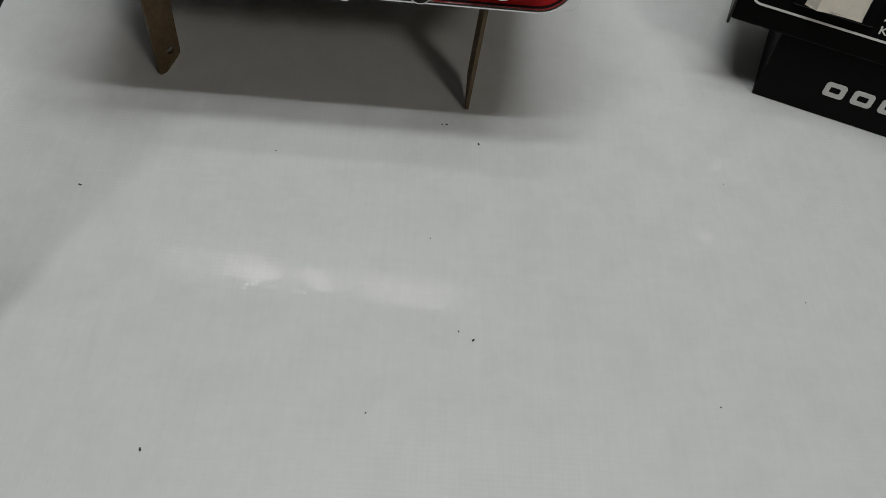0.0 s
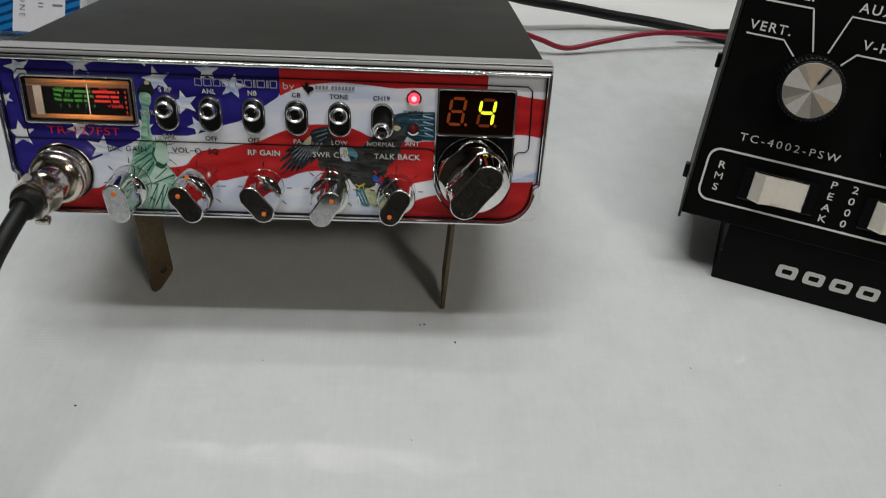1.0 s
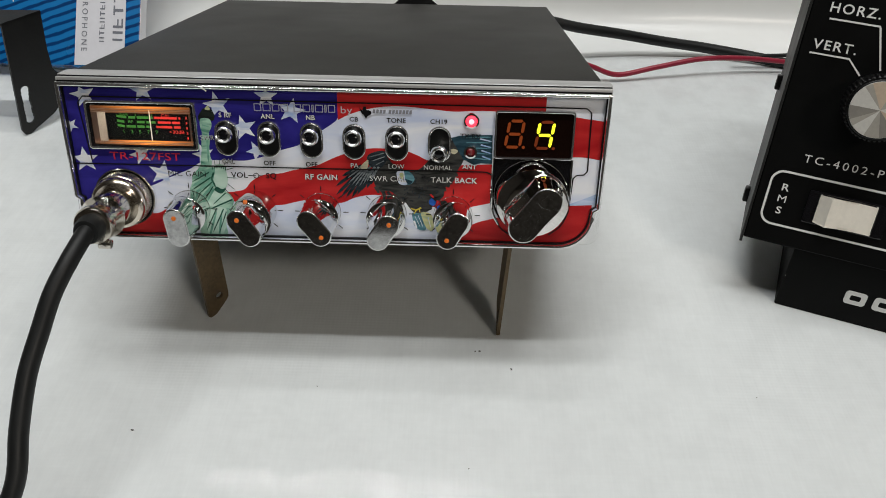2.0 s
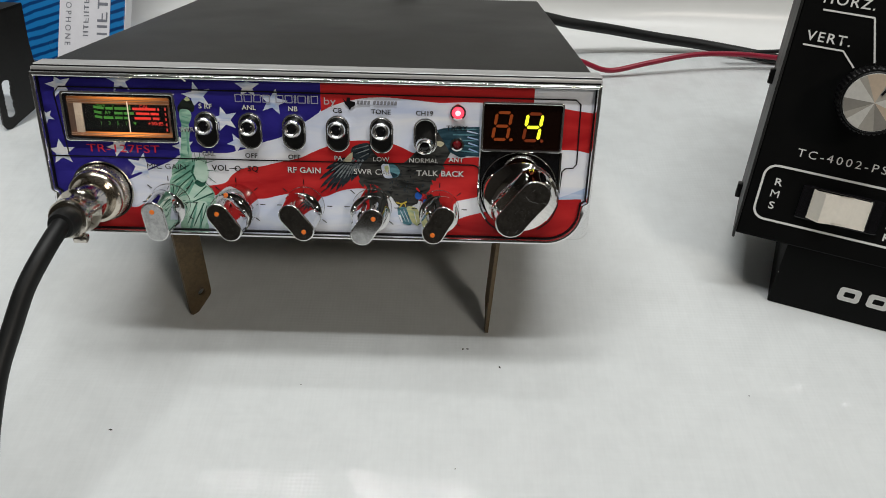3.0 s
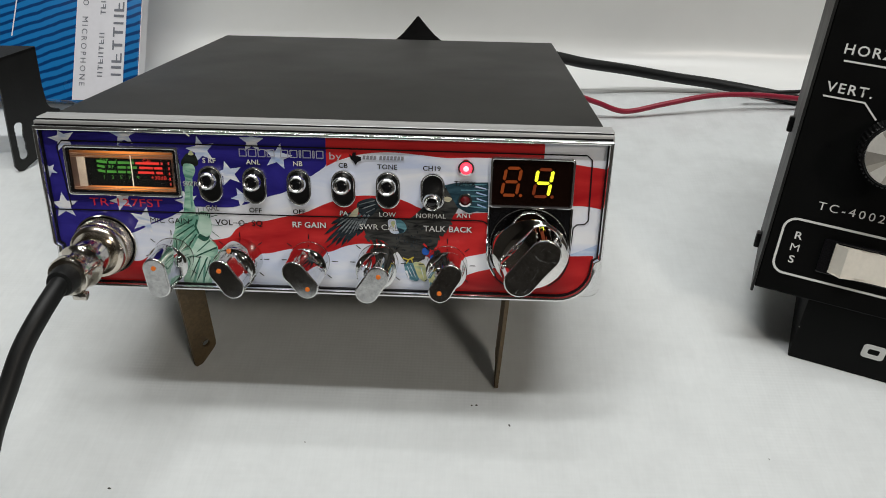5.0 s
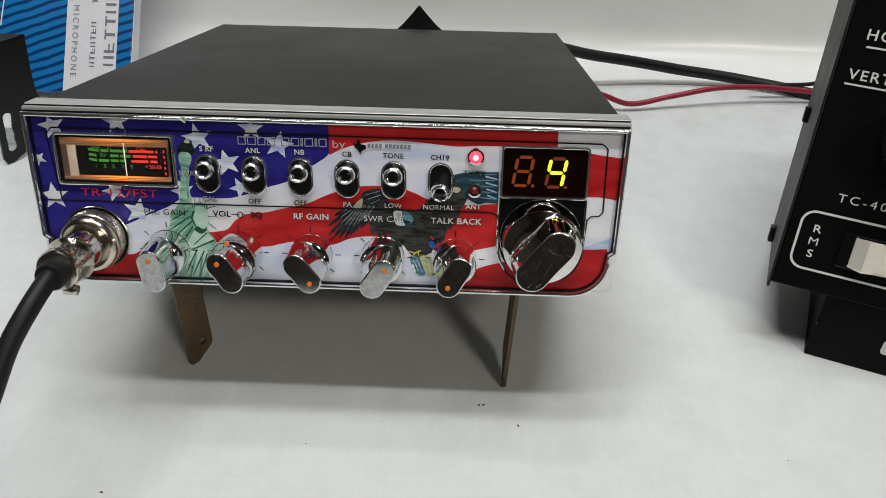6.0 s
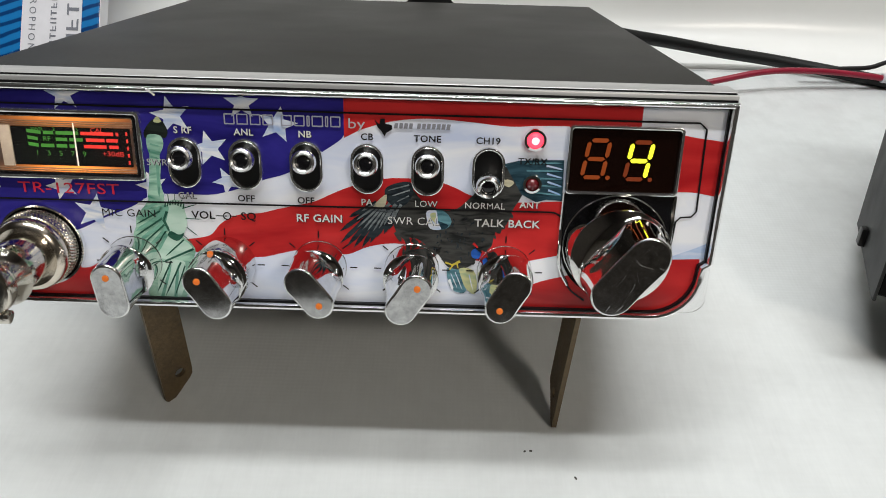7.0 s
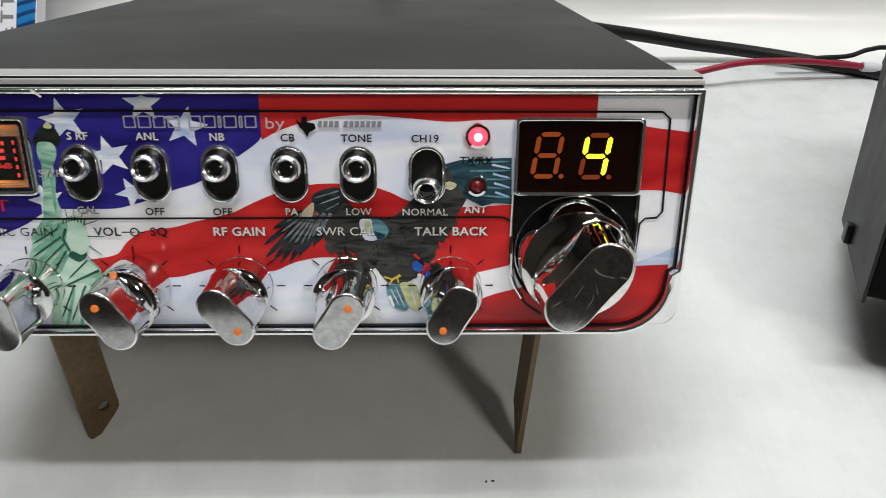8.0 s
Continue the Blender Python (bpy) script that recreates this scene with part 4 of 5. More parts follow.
def panel_words():
    small, big = 0.00172, 0.00208
    for text, x, z, mat in (("S RF", -0.0400, 0.0155, INK_WHITE), ("ANL", -0.0244, 0.0154, INK_WHITE), ("NB", -0.0088, 0.0153, INK_WHITE), ("CB", 0.0071, 0.0151, INK_BLACK),
                            ("TONE", 0.0226, 0.0150, INK_BLACK), ("CH19", 0.0381, 0.0149, INK_BLACK), ("CAL", -0.0404, -0.0020, INK_GREY), ("OFF", -0.0248, -0.0024, INK_BLACK),
                            ("OFF", -0.0091, -0.0025, INK_BLACK), ("PA", 0.0069, -0.0025, INK_WHITE), ("LOW", 0.0225, -0.0025, INK_WHITE), ("NORMAL", 0.0380, -0.0026, INK_WHITE),
                            ("TX/RX", 0.0498, 0.0098, INK_BLACK), ("ANT", 0.0498, -0.0020, INK_WHITE), ("SWR", -0.0474, 0.0068, INK_GREY)):
        lettering(text, x, z, small, PRINT_Y, mat, plate, 1.02, 1.05, 0.00004)
        # a shifted black copy paints the shadow under the pale letters
        if mat is not INK_BLACK:
            lettering(text, x + 0.00016, z - 0.00014, small, PRINT_Y + 0.00006, INK_BLACK, plate, 1.02, 1.05, 0.00004, name="letter_shadow", label="painted shadow of the raised letters")
    for text, x, mat in (("MIC GAIN", -0.0563, INK_BLACK), ("VOL", -0.0365, INK_BLACK), ("SQ", -0.0245, INK_BLACK), ("RF GAIN", -0.0057, INK_WHITE), ("SWR CAL", 0.0193, INK_WHITE), ("TALK BACK", 0.0441, INK_WHITE)):
        lettering(text, x, -0.0074, big, PRINT_Y, mat, plate, 1.06, 1.05, 0.00005)
        # same painted shadow for the larger pale words
        if mat is not INK_BLACK:
            lettering(text, x + 0.00018, -0.00756, big, PRINT_Y + 0.00006, INK_BLACK, plate, 1.06, 1.05, 0.00005, name="letter_shadow", label="painted shadow of the raised letters")
    bm = rim(circle(-0.0302, -0.0074, 0.0011, 16), circle(-0.0302, -0.0074, 0.0008, 16), PRINT_Y, PRINT_Y + 0.0001)
    ribbon([(-0.0332, -0.0074), (-0.0303, -0.0074)], 0.00028, PRINT_Y, bm)
    ribbon([(-0.0291, -0.0074), (-0.0277, -0.0074)], 0.00028, PRINT_Y, bm)
    part("lettering", bm, INK_BLACK, plate, "", None)
    lettering("TR-127FST", -0.0713, -0.0010, 0.0029, PRINT_Y, INK_RED, plate, 1.36, 1.04, 0.00001)
    lettering("by", 0.0044, 0.0184, 0.0026, PRINT_Y, INK_GREY, plate, 1.25, 1.05)
    for x_start, widths in ((-0.0292, (0.0027, 0.0029, 0.0027, 0.0027)), (-0.0147, (0.0028, 0.0027, 0.0008, 0.0029, 0.0008, 0.0026))):
        x = x_start
        for wide in widths:
            bm = rim(round_rect(x, x + wide, 0.0174, 0.0202, 0.0002, 2), round_rect(x + 0.0003, x + wide - 0.0003, 0.0177, 0.0199, 0.0001, 2), PRINT_Y, PRINT_Y + 0.0001)
            part("name_mark", bm, INK_SILVER, plate, "muted silver outlined bar", None)
            x += wide + 0.0005
    bm = flat([(0.0091, 0.0197), (0.0103, 0.0185), (0.0106, 0.0200), (0.0117, 0.0200), (0.0117, 0.0188), (0.0134, 0.0184), (0.0136, 0.0173), (0.0121, 0.0164), (0.0116, 0.0154), (0.0108, 0.0168), (0.0099, 0.0176)], PRINT_Y)
    part("name_mark", bm, INK_BLACK, plate, "small black printed emblem", None)
    grey = material("print_grey", (0.25, 0.25, 0.28), 0.3, vary=0)
    for k in range(11):
        x = 0.0140 + k * 0.00125 + (0.0008 if k > 3 else 0)
        part("name_mark", flat([(x, 0.0176), (x + 0.0009, 0.0176), (x + 0.0011, 0.0190), (x + 0.0002, 0.0190)], PRINT_Y), grey, plate, "small grey bar", None)
    for x in KNOB_X:
        for a in (-40, 0, 40, 90, 140, 180, 220):
            c, q = math.cos(radians(a)), math.sin(radians(a))
            part("dial_mark", ribbon([(x + 0.0083 * c, KNOB_Z + 0.0083 * q), (x + 0.0103 * c, KNOB_Z + 0.0103 * q)], 0.00035, PRINT_Y), INK_BLACK, plate, "", None)


panel_words()


def signal_meter():
    x0, x1, z0, z1 = -0.0912, -0.0505, 0.0018, 0.0201
    body = part("signal_meter", rim(round_rect(x0, x1, z0, z1, 0.0012), round_rect(x0 + 0.0010, x1 - 0.0010, z0 + 0.0010, z1 - 0.0010, 0.0008), -0.0016, 0.0, 0.0004), FRAME, radio, "small backlit meter in a chrome frame")
    part("inner_frame", rim(round_rect(x0 + 0.0010, x1 - 0.0010, z0 + 0.0010, z1 - 0.0010, 0.0008), round_rect(x0 + 0.0020, x1 - 0.0020, z0 + 0.0019, z1 - 0.0019, 0.0006), -0.0012, -0.0003), BLACK_GLOSS, body, "black inner edge")
    part("tray", prism(round_rect(x0 + 0.0020, x1 - 0.0020, z0 + 0.0019, z1 - 0.0019, 0.0006), -0.0005, -0.0002), TRAY, body, "pinkish cream tray lit orange from inside")
    for k in range(3):
        part("tray_ridge", block(-0.0890, -0.0528, -0.0011, -0.0004, 0.0034 + k * 0.00055, 0.0036 + k * 0.00055), CREAM, body, "", None)
        part("tray_ridge", block(-0.0890, -0.0528, -0.0011, -0.0004, 0.0158 + k * 0.00055, 0.0160 + k * 0.00055), CREAM, body, "", None)
    part("tray_pillar", block(-0.0868, -0.0839, -0.0012, -0.0005, 0.0050, 0.0158, 0.0002), PILLAR, body, "pale cream pillar beside the dial")
    # the dial's reflection in the tray's side wall, painted as red dashes
    for k in range(5):
        part("dial_reflection", block(-0.0544, -0.0540, -0.0012, -0.0008, 0.0062 + k * 0.0019, 0.0071 + k * 0.0019), SCALE_RED, body, "", None)
    dial = part("dial", prism(round_rect(-0.0838, -0.0534, 0.0054, 0.0155, 0.0002, 2), -0.0009, -0.0005), BLACK_MATT, body, "black dial with green and red scale bars")
    y = -0.00096
    for row, z in enumerate((0.0136, 0.0119, 0.0102)):
        edges = ([-0.0800, -0.0758, -0.0726, -0.0662], [-0.0800, -0.0768, None, -0.0728, -0.0693, -0.0653], [-0.0800, -0.0768, -0.0728, -0.0695, -0.0672])[row]
        bm = bmesh.new()
        for a, b in zip(edges, edges[1:]):
            if a is None or b is None:
                continue
            sag = -0.0004 if a < -0.077 else 0
            flat([(a + 0.0003, z - sag), (b - 0.0003, z), (b - 0.0003, z + 0.0009), (a + 0.0003, z + 0.0009 - sag)], y, bm)
        part("scale_bar", bm, SCALE_GREEN, dial, "green scale bars", None)
        bm = bmesh.new()
        for a, b in (((-0.0660, -0.0576), (-0.0570, -0.0563)), ((-0.0648, -0.0600), (-0.0596, -0.0566)), ((-0.0655, -0.0597), (-0.0590, -0.0566)))[row]:
            flat([(a, z), (b, z), (b, z + 0.0009), (a, z + 0.0009)], y, bm)
        part("scale_bar", bm, SCALE_RED, dial, "red scale bars", None)
    for text, x, z, mat, size in (("1", -0.0777, 0.0086, SCALE_GREEN, 0.0013), ("3", -0.0747, 0.0086, SCALE_GREEN, 0.0013), ("5", -0.0717, 0.0086, SCALE_GREEN, 0.0013), ("7", -0.0686, 0.0086, SCALE_GREEN, 0.0013), ("9", -0.0656, 0.0086, SCALE_GREEN, 0.0013),
                                  ("+30dB", -0.0582, 0.0088, SCALE_RED, 0.0013), ("RF", -0.0748, 0.0124, SCALE_GREEN, 0.0012), ("SWR", -0.0770, 0.0149, SCALE_GREEN, 0.0009), ("2", -0.0727, 0.0149, SCALE_GREEN, 0.0009), ("3", -0.0668, 0.0149, SCALE_GREEN, 0.0009), ("CAL", -0.0617, 0.0149, SCALE_RED, 0.0011)):
        lettering(text, x, z, size, y - 0.00003, mat, dial, 1.15)
    part("needle", block(-0.06765, -0.06735, -0.00125, -0.00105, 0.0055, 0.0168), NEEDLE, body, "thin pale needle", None)
    pane = part("window", prism(round_rect(x0 + 0.0018, x1 - 0.0018, z0 + 0.0017, z1 - 0.0017, 0.0006), -0.0017, -0.0014), CLEAR, body, "clear window")
    pane.visible_shadow = False


signal_meter()


def toggle_switch(x, z, up):
    body = part("toggle_switch", rim(stadium(0, 0, 0.0025, 0.0043), stadium(0, 0, 0.0025, 0.0035), -0.0014, 0.0, 0.0003), FRAME, radio, "chrome toggle switch", m=pose(x, 0, z))
    part("slot", prism(stadium(0, 0, 0.0025, 0.0037), -0.0004, -0.0002), BLACK, body, "black slot", None)
    lean = pose(0, 0, 0.0011 if up else -0.0020, -14 if up else 5)
    part("lever", lathe([(0.0018, -0.0054), (0.0020, -0.0061), (0.0024, -0.0063), (0.0029, -0.0060), (0.0032, -0.0052), (0.0032, -0.0042), (0.0027, -0.0022), (0.0022, -0.0003)], 28, None, lean, True), LEVER, body, "hollow chrome lever")
    part("lever_tip", lathe([(0.0007, -0.0057), (0.0014, -0.0056), (0.0019, -0.0053)], 20, None, lean), BLACK_GLOSS, body, "black lever tip")


for i, x in enumerate(SWITCH_X):
    toggle_switch(x, SWITCH_Z[i], i < 5)


def indicator(x, z, r, lens, label):
    body = part("indicator_lamp", lathe([(r + 0.0008, -0.0004), (r + 0.0006, -0.0015), (r, -0.0016), (r - 0.0002, -0.0008), (r - 0.0002, 0.0)], 28, close=False), CHROME, radio, label, m=pose(x, 0, z))
    part("lens", lathe([(0.0, -0.0024), (r * 0.45, -0.0022), (r * 0.8, -0.0016), (r, -0.0007)], 24), lens, body)
    return body


lit = indicator(0.0500, 0.0157, 0.0022, LED_RED, "glowing red indicator lamp in a chrome ring")
part("lens_core", lathe([(0.0, -0.00255), (0.0006, -0.0025), (0.0010, -0.0022)], 16), LED_CORE, lit, "bright lens middle")
indicator(0.0500, 0.0040, 0.0018, LED_OFF, "unlit dark red indicator lamp")


def digit(parent, cx, cz, lit_names, on, off):
    """A seven-segment digit that leans to the right."""
    w, h, t, lean = 0.0052, 0.0098, 0.00110, 0.14
    spots = {"a": (0, h / 2, 0), "g": (0, 0, 0), "d": (0, -h / 2, 0), "f": (-w / 2, h / 4, 1), "b": (w / 2, h / 4, 1), "e": (-w / 2, -h / 4, 1), "c": (w / 2, -h / 4, 1)}
    for name, (x, z, upright) in spots.items():
        half = (h / 4 if upright else w / 2) - 0.00035
        shape = [(-half, 0), (-half + t / 2, t / 2), (half - t / 2, t / 2), (half, 0), (half - t / 2, -t / 2), (-half + t / 2, -t / 2)]
        if upright:
            shape = [(-b, a) for a, b in shape]
        points = [(cx + x + a + lean * (z + b), cz + z + b) for a, b in shape]
        part("segment", flat(points, -0.00095), on if name in lit_names else off, parent, "bright yellow segment" if name in lit_names else "dim orange segment", None)
    part("segment", flat(circle(cx + 0.0034, cz - h / 2, 0.0006, 12), -0.00095), off, parent, "", None)


def channel_display():
    body = part("channel_display", prism(round_rect(0.0588, 0.0874, 0.0018, 0.0196, 0.0010), -0.0006, 0.0), FILTER, radio, "black channel window with orange and yellow digits")
    skirt = [(0.0588, 0.0022), (0.0588, -0.0150)] + [(0.0731 + 0.0142 * math.cos(radians(a)), -0.0136 + 0.0142 * math.sin(radians(a))) for a in range(190, 351, 10)] + [(0.0874, -0.0130), (0.0874, 0.0022)]
    part("surround", prism(skirt, -0.00045, 0.0), BLACK_GLOSS, body, "glossy black surround")
    outer, inner = round_rect(0.0585, 0.0877, 0.0018, 0.0200, 0.0012), round_rect(0.0593, 0.0869, 0.0024, 0.0192, 0.0008)
    part("window_frame", rim(outer, inner, -0.0018, -0.0003, 0.0003), FRAME, body, "chrome window frame")
    line = [(0.0586, 0.0018), (0.0584, -0.0145), (0.0592, -0.0200), (0.0615, -0.0245)]
    part("surround_edge", hose([(x, -0.0006, z) for x, z in line], 0.0005, 8), CHROME, body, "chrome edge")
    line = [(0.0877, 0.0018), (0.0876, -0.0145), (0.0866, -0.0200), (0.0840, -0.0245)]
    part("surround_edge", hose([(x, -0.0006, z) for x, z in line], 0.0005, 8), CHROME, body, "chrome edge")
    digit(body, 0.0659, 0.0112, "", SEG_LIT, SEG_DIM)
    digit(body, 0.0769, 0.0110, "fgbc", SEG_LIT, SEG_GHOST)


channel_display()


HAZY_CHROME = material("hazy_chrome", (0.80, 0.79, 0.77), 0.05, 1.0, vary=0.12, grain=1600, blotch=240, bump=0.012, bump_scale=400)
KNOB_CHROME = material("handled_chrome", (0.72, 0.72, 0.715), 0.060, 1.0, vary=0.16, grain=1400, blotch=260, bump=0.010, bump_scale=320)


def bar_knob(name, x, z, angle, dot, half, r, front, skirt_r, label, rings=False, tip=0.0, ledge=0.38, bend=1.0, hollow=0.72, metal=None, cone=0.0, flare=1.0):
    """A chrome knob: a round barrel whose front is scooped away on both sides of a flat-faced bar."""
    metal = metal or KNOB_CHROME
    body = part(name, lathe([(skirt_r * 0.6, -front * ledge + 0.0003), (skirt_r * 0.99, -front * ledge + 0.0003), (skirt_r, -front * ledge + 0.0004), (skirt_r * flare, -0.0004), (skirt_r * flare * 0.97, -0.0001)], 64), metal, radio, label, m=pose(x, 0, z, tip))
    n, shoulder = 96, front * ledge
    scoop = (front - shoulder) * hollow
    turn = radians(angle)

    def reach(a):
        c, q = abs(math.cos(a - turn)), abs(math.sin(a - turn))
        if q > 0 and r * c <= half * q:
            return r / q
        return half * c + math.sqrt(max(r * r - half * half * q * q, 0))

    angles = [2 * math.pi * i / n for i in range(n)]
    inner = [reach(a) for a in angles]
    outer = [max(skirt_r, d + 0.0001) for d in inner]
    levels = [([d * 0.80 for d in inner], -front + 0.0003), ([d - 0.0004 for d in inner], -front + 0.0003), (inner, -front + 0.0005), (inner, -shoulder - scoop)]
    for k in range(1, 13):
        q = k / 12
        levels.append(([d + (e - d) * q for d, e in zip(inner, outer)], -shoulder - cone * (1 - q) - (scoop - cone) * (1 - math.sqrt(1 - (1 - min(q / bend, 1)) ** 2))))
    levels.append(([e + 0.00008 for e in outer], -shoulder + 0.0002))
    levels.append(([e + 0.00002 for e in outer], -shoulder + 0.0006))
    bm = bmesh.new()
    loops = [[bm.verts.new((d * math.cos(a), y, d * math.sin(a))) for a, d in zip(angles, row)] for row, y in levels]
    for a, b in zip(loops, loops[1:]):
        for i in range(n):
            bm.faces.new((a[i], a[(i + 1) % n], b[(i + 1) % n], b[i]))
    bm.faces.new(loops[0])
    part("grip", bm, metal, body, "polished chrome grip with scooped sides", 38)
    bm = bmesh.new()
    rows = [(0.0, -front + 0.0007), (0.00004, -front + 0.0003), (-0.0002, -front), (-0.0006, -front - 0.00005)]
    loops = [[bm.verts.new(((d + k) * math.cos(a), y, (d + k) * math.sin(a))) for a, d in zip(angles, inner)] for k, y in rows]
    for a, b in zip(loops, loops[1:]):
        for i in range(n):
            bm.faces.new((a[i], a[(i + 1) % n], b[(i + 1) % n], b[i]))
    part("grip_edge", bm, SATIN, body, "bright rounded edge", 60)
    part("grip_face", prism([((d - 0.0005) * math.cos(a), (d - 0.0005) * math.sin(a)) for a, d in zip(angles, inner)], -front - 0.0001, -front + 0.0001), CHROME_WORN, body, "scuffed flat face")
    part("foot_rim", lathe([(skirt_r * flare, -0.0006), (skirt_r * flare * 1.02, -0.0004), (skirt_r * flare * 1.02, -0.0001)], 48, close=False), SATIN if skirt_r > 0.01 else KNOB_CHROME, body, "thin foot ring")
    if dot:
        a = radians(angle)
        part("pointer_dot", lathe([(0.0005, -front - 0.0004), (0.00085, -front - 0.0003), (0.00085, -front)], 16, None, pose(dot * half * math.cos(a), 0, dot * half * math.sin(a))), ORANGE, body, "orange pointer dot")
    if rings:
        sleeve_r = 0.0079
        part("outer_sleeve", lathe([(skirt_r, -front * 0.50), (sleeve_r - 0.0002, -front * 0.50), (sleeve_r, -front * 0.485), (sleeve_r, -0.0004), (sleeve_r * 0.97, -0.0001)], 64, close=False), KNOB_CHROME, body, "chrome outer sleeve")
        part("knurled_ring", knurl(sleeve_r * 0.985, sleeve_r * 1.012, -front * 0.535, -front * 0.485, 44), CHROME, body, "toothed chrome ring")
        part("pointer_dot", lathe([(0.0004, -0.0004), (0.0008, -0.0003), (0.0008, 0)], 14, None, pose(-0.0012, -front * 0.535, sleeve_r * 0.90)), ORANGE, body, "orange pointer dot")
    return body


for x, angle, dot, front, rings, tip in zip(KNOB_X, (97, 124, 128, 57, 60), (1.12, 1.12, -1.12, 1.12, -1.12), (0.0183, 0.0203, 0.0183, 0.0193, 0.0183), (False, True, False, False, False), (3.6, -0.3, 0.3, 1.9, -1.0)):
    bar_knob("control_knob", x, KNOB_Z, angle, dot, 0.0036, 0.0040, front, 0.0068 if rings else 0.0073, "chrome control knob with an orange pointer dot", rings, tip, 0.56 if rings else 0.38)
channel = bar_knob("channel_knob", 0.0732, -0.0125, 52, 0, 0.0064, 0.0054, 0.0224, 0.0130, "large scratched chrome channel knob", tip=0.0, ledge=0.43, bend=0.5, hollow=0.85, metal=HAZY_CHROME, cone=0.0022, flare=1.06)
for points, wide in (([(0.0008, 0.0048), (0.0018, 0.0036), (0.0030, 0.0031)], 0.0004), ([(0.0030, 0.0031), (0.0052, 0.0026)], 0.0002), ([(0.0066, 0.0028), (0.0080, 0.0024)], 0.0004), ([(0.0050, 0.0070), (0.0056, 0.0062)], 0.00016),
                     ([(-0.0030, -0.0020), (-0.0012, 0.0008)], 0.00012), ([(0.0014, 0.0010), (0.0020, -0.0012)], 0.00012), ([(-0.0052, -0.0090), (-0.0044, -0.0076)], 0.00022), ([(-0.0024, -0.0088), (-0.0012, -0.0074)], 0.00025),
                     ([(-0.0075, -0.0040), (-0.0060, -0.0030)], 0.00012), ([(0.0024, 0.0064), (0.0040, 0.0078)], 0.00012), ([(0.0000, -0.0040), (0.0009, -0.0026), (0.0010, -0.0014)], 0.00014)):
    part("scratch", ribbon(points, wide, -0.02255), SATIN, channel, "bright scratch", None)


def strap(outline, hole, thick):
    """A flat strap in y and z with a bolt hole right through it."""
    bm = bmesh.new()
    rings = []
    for x in (-thick / 2, thick / 2):
        loops = [[bm.verts.new((x, y, z)) for y, z in line] for line in (outline, hole)]
        edges = [bm.edges.new((loop[i], loop[(i + 1) % len(loop)])) for loop in loops for i in range(len(loop))]
        bmesh.ops.triangle_fill(bm, edges=edges, use_beauty=True)
        rings.append(loops)
    for k in (0, 1):
        a, b = rings[0][k], rings[1][k]
        for i in range(len(a)):
            j = (i + 1) % len(a)
            bm.faces.new((a[i], b[i], b[j], a[j]))
    return bm


def legs():
    """Two flat steel straps, turned differently, each with a hole and a slanting foot."""
    for x, y, yaw, roll, wide, back in ((-0.0639, 0.0042, -43, 0.6, 0.0113, 0.0044), (0.0652, -0.0026, 0, 2.4, 0.0165, 0.0092)):
        outline = [(0.0, 0.0010), (0.0008, 0.0001), (0.0036, 0.0003), (min(wide, 0.0135) - 0.0016, 0.0052), (wide - 0.0003, 0.0068), (wide, 0.0090), (wide, 0.0575), (0.0, 0.0600)]
        hole = circle(wide - back, 0.0098, 0.0018, 16)
        part("leg", strap(outline, hole, 0.0015), RUST, radio, "rusty brown flat steel leg with a bolt hole", m=INTO @ pose(x, y, 0, 0, roll, yaw))


legs()

# ---- microphone plug and cable ----
PLUG = Vector((-0.0807, 0, -0.0170))
mic = thing("microphone_lead", pose(0, 0, LIFT, -TILT) @ Matrix.Translation(PLUG), "nickel microphone plug with thick black cable plugged into the radio", "cable")


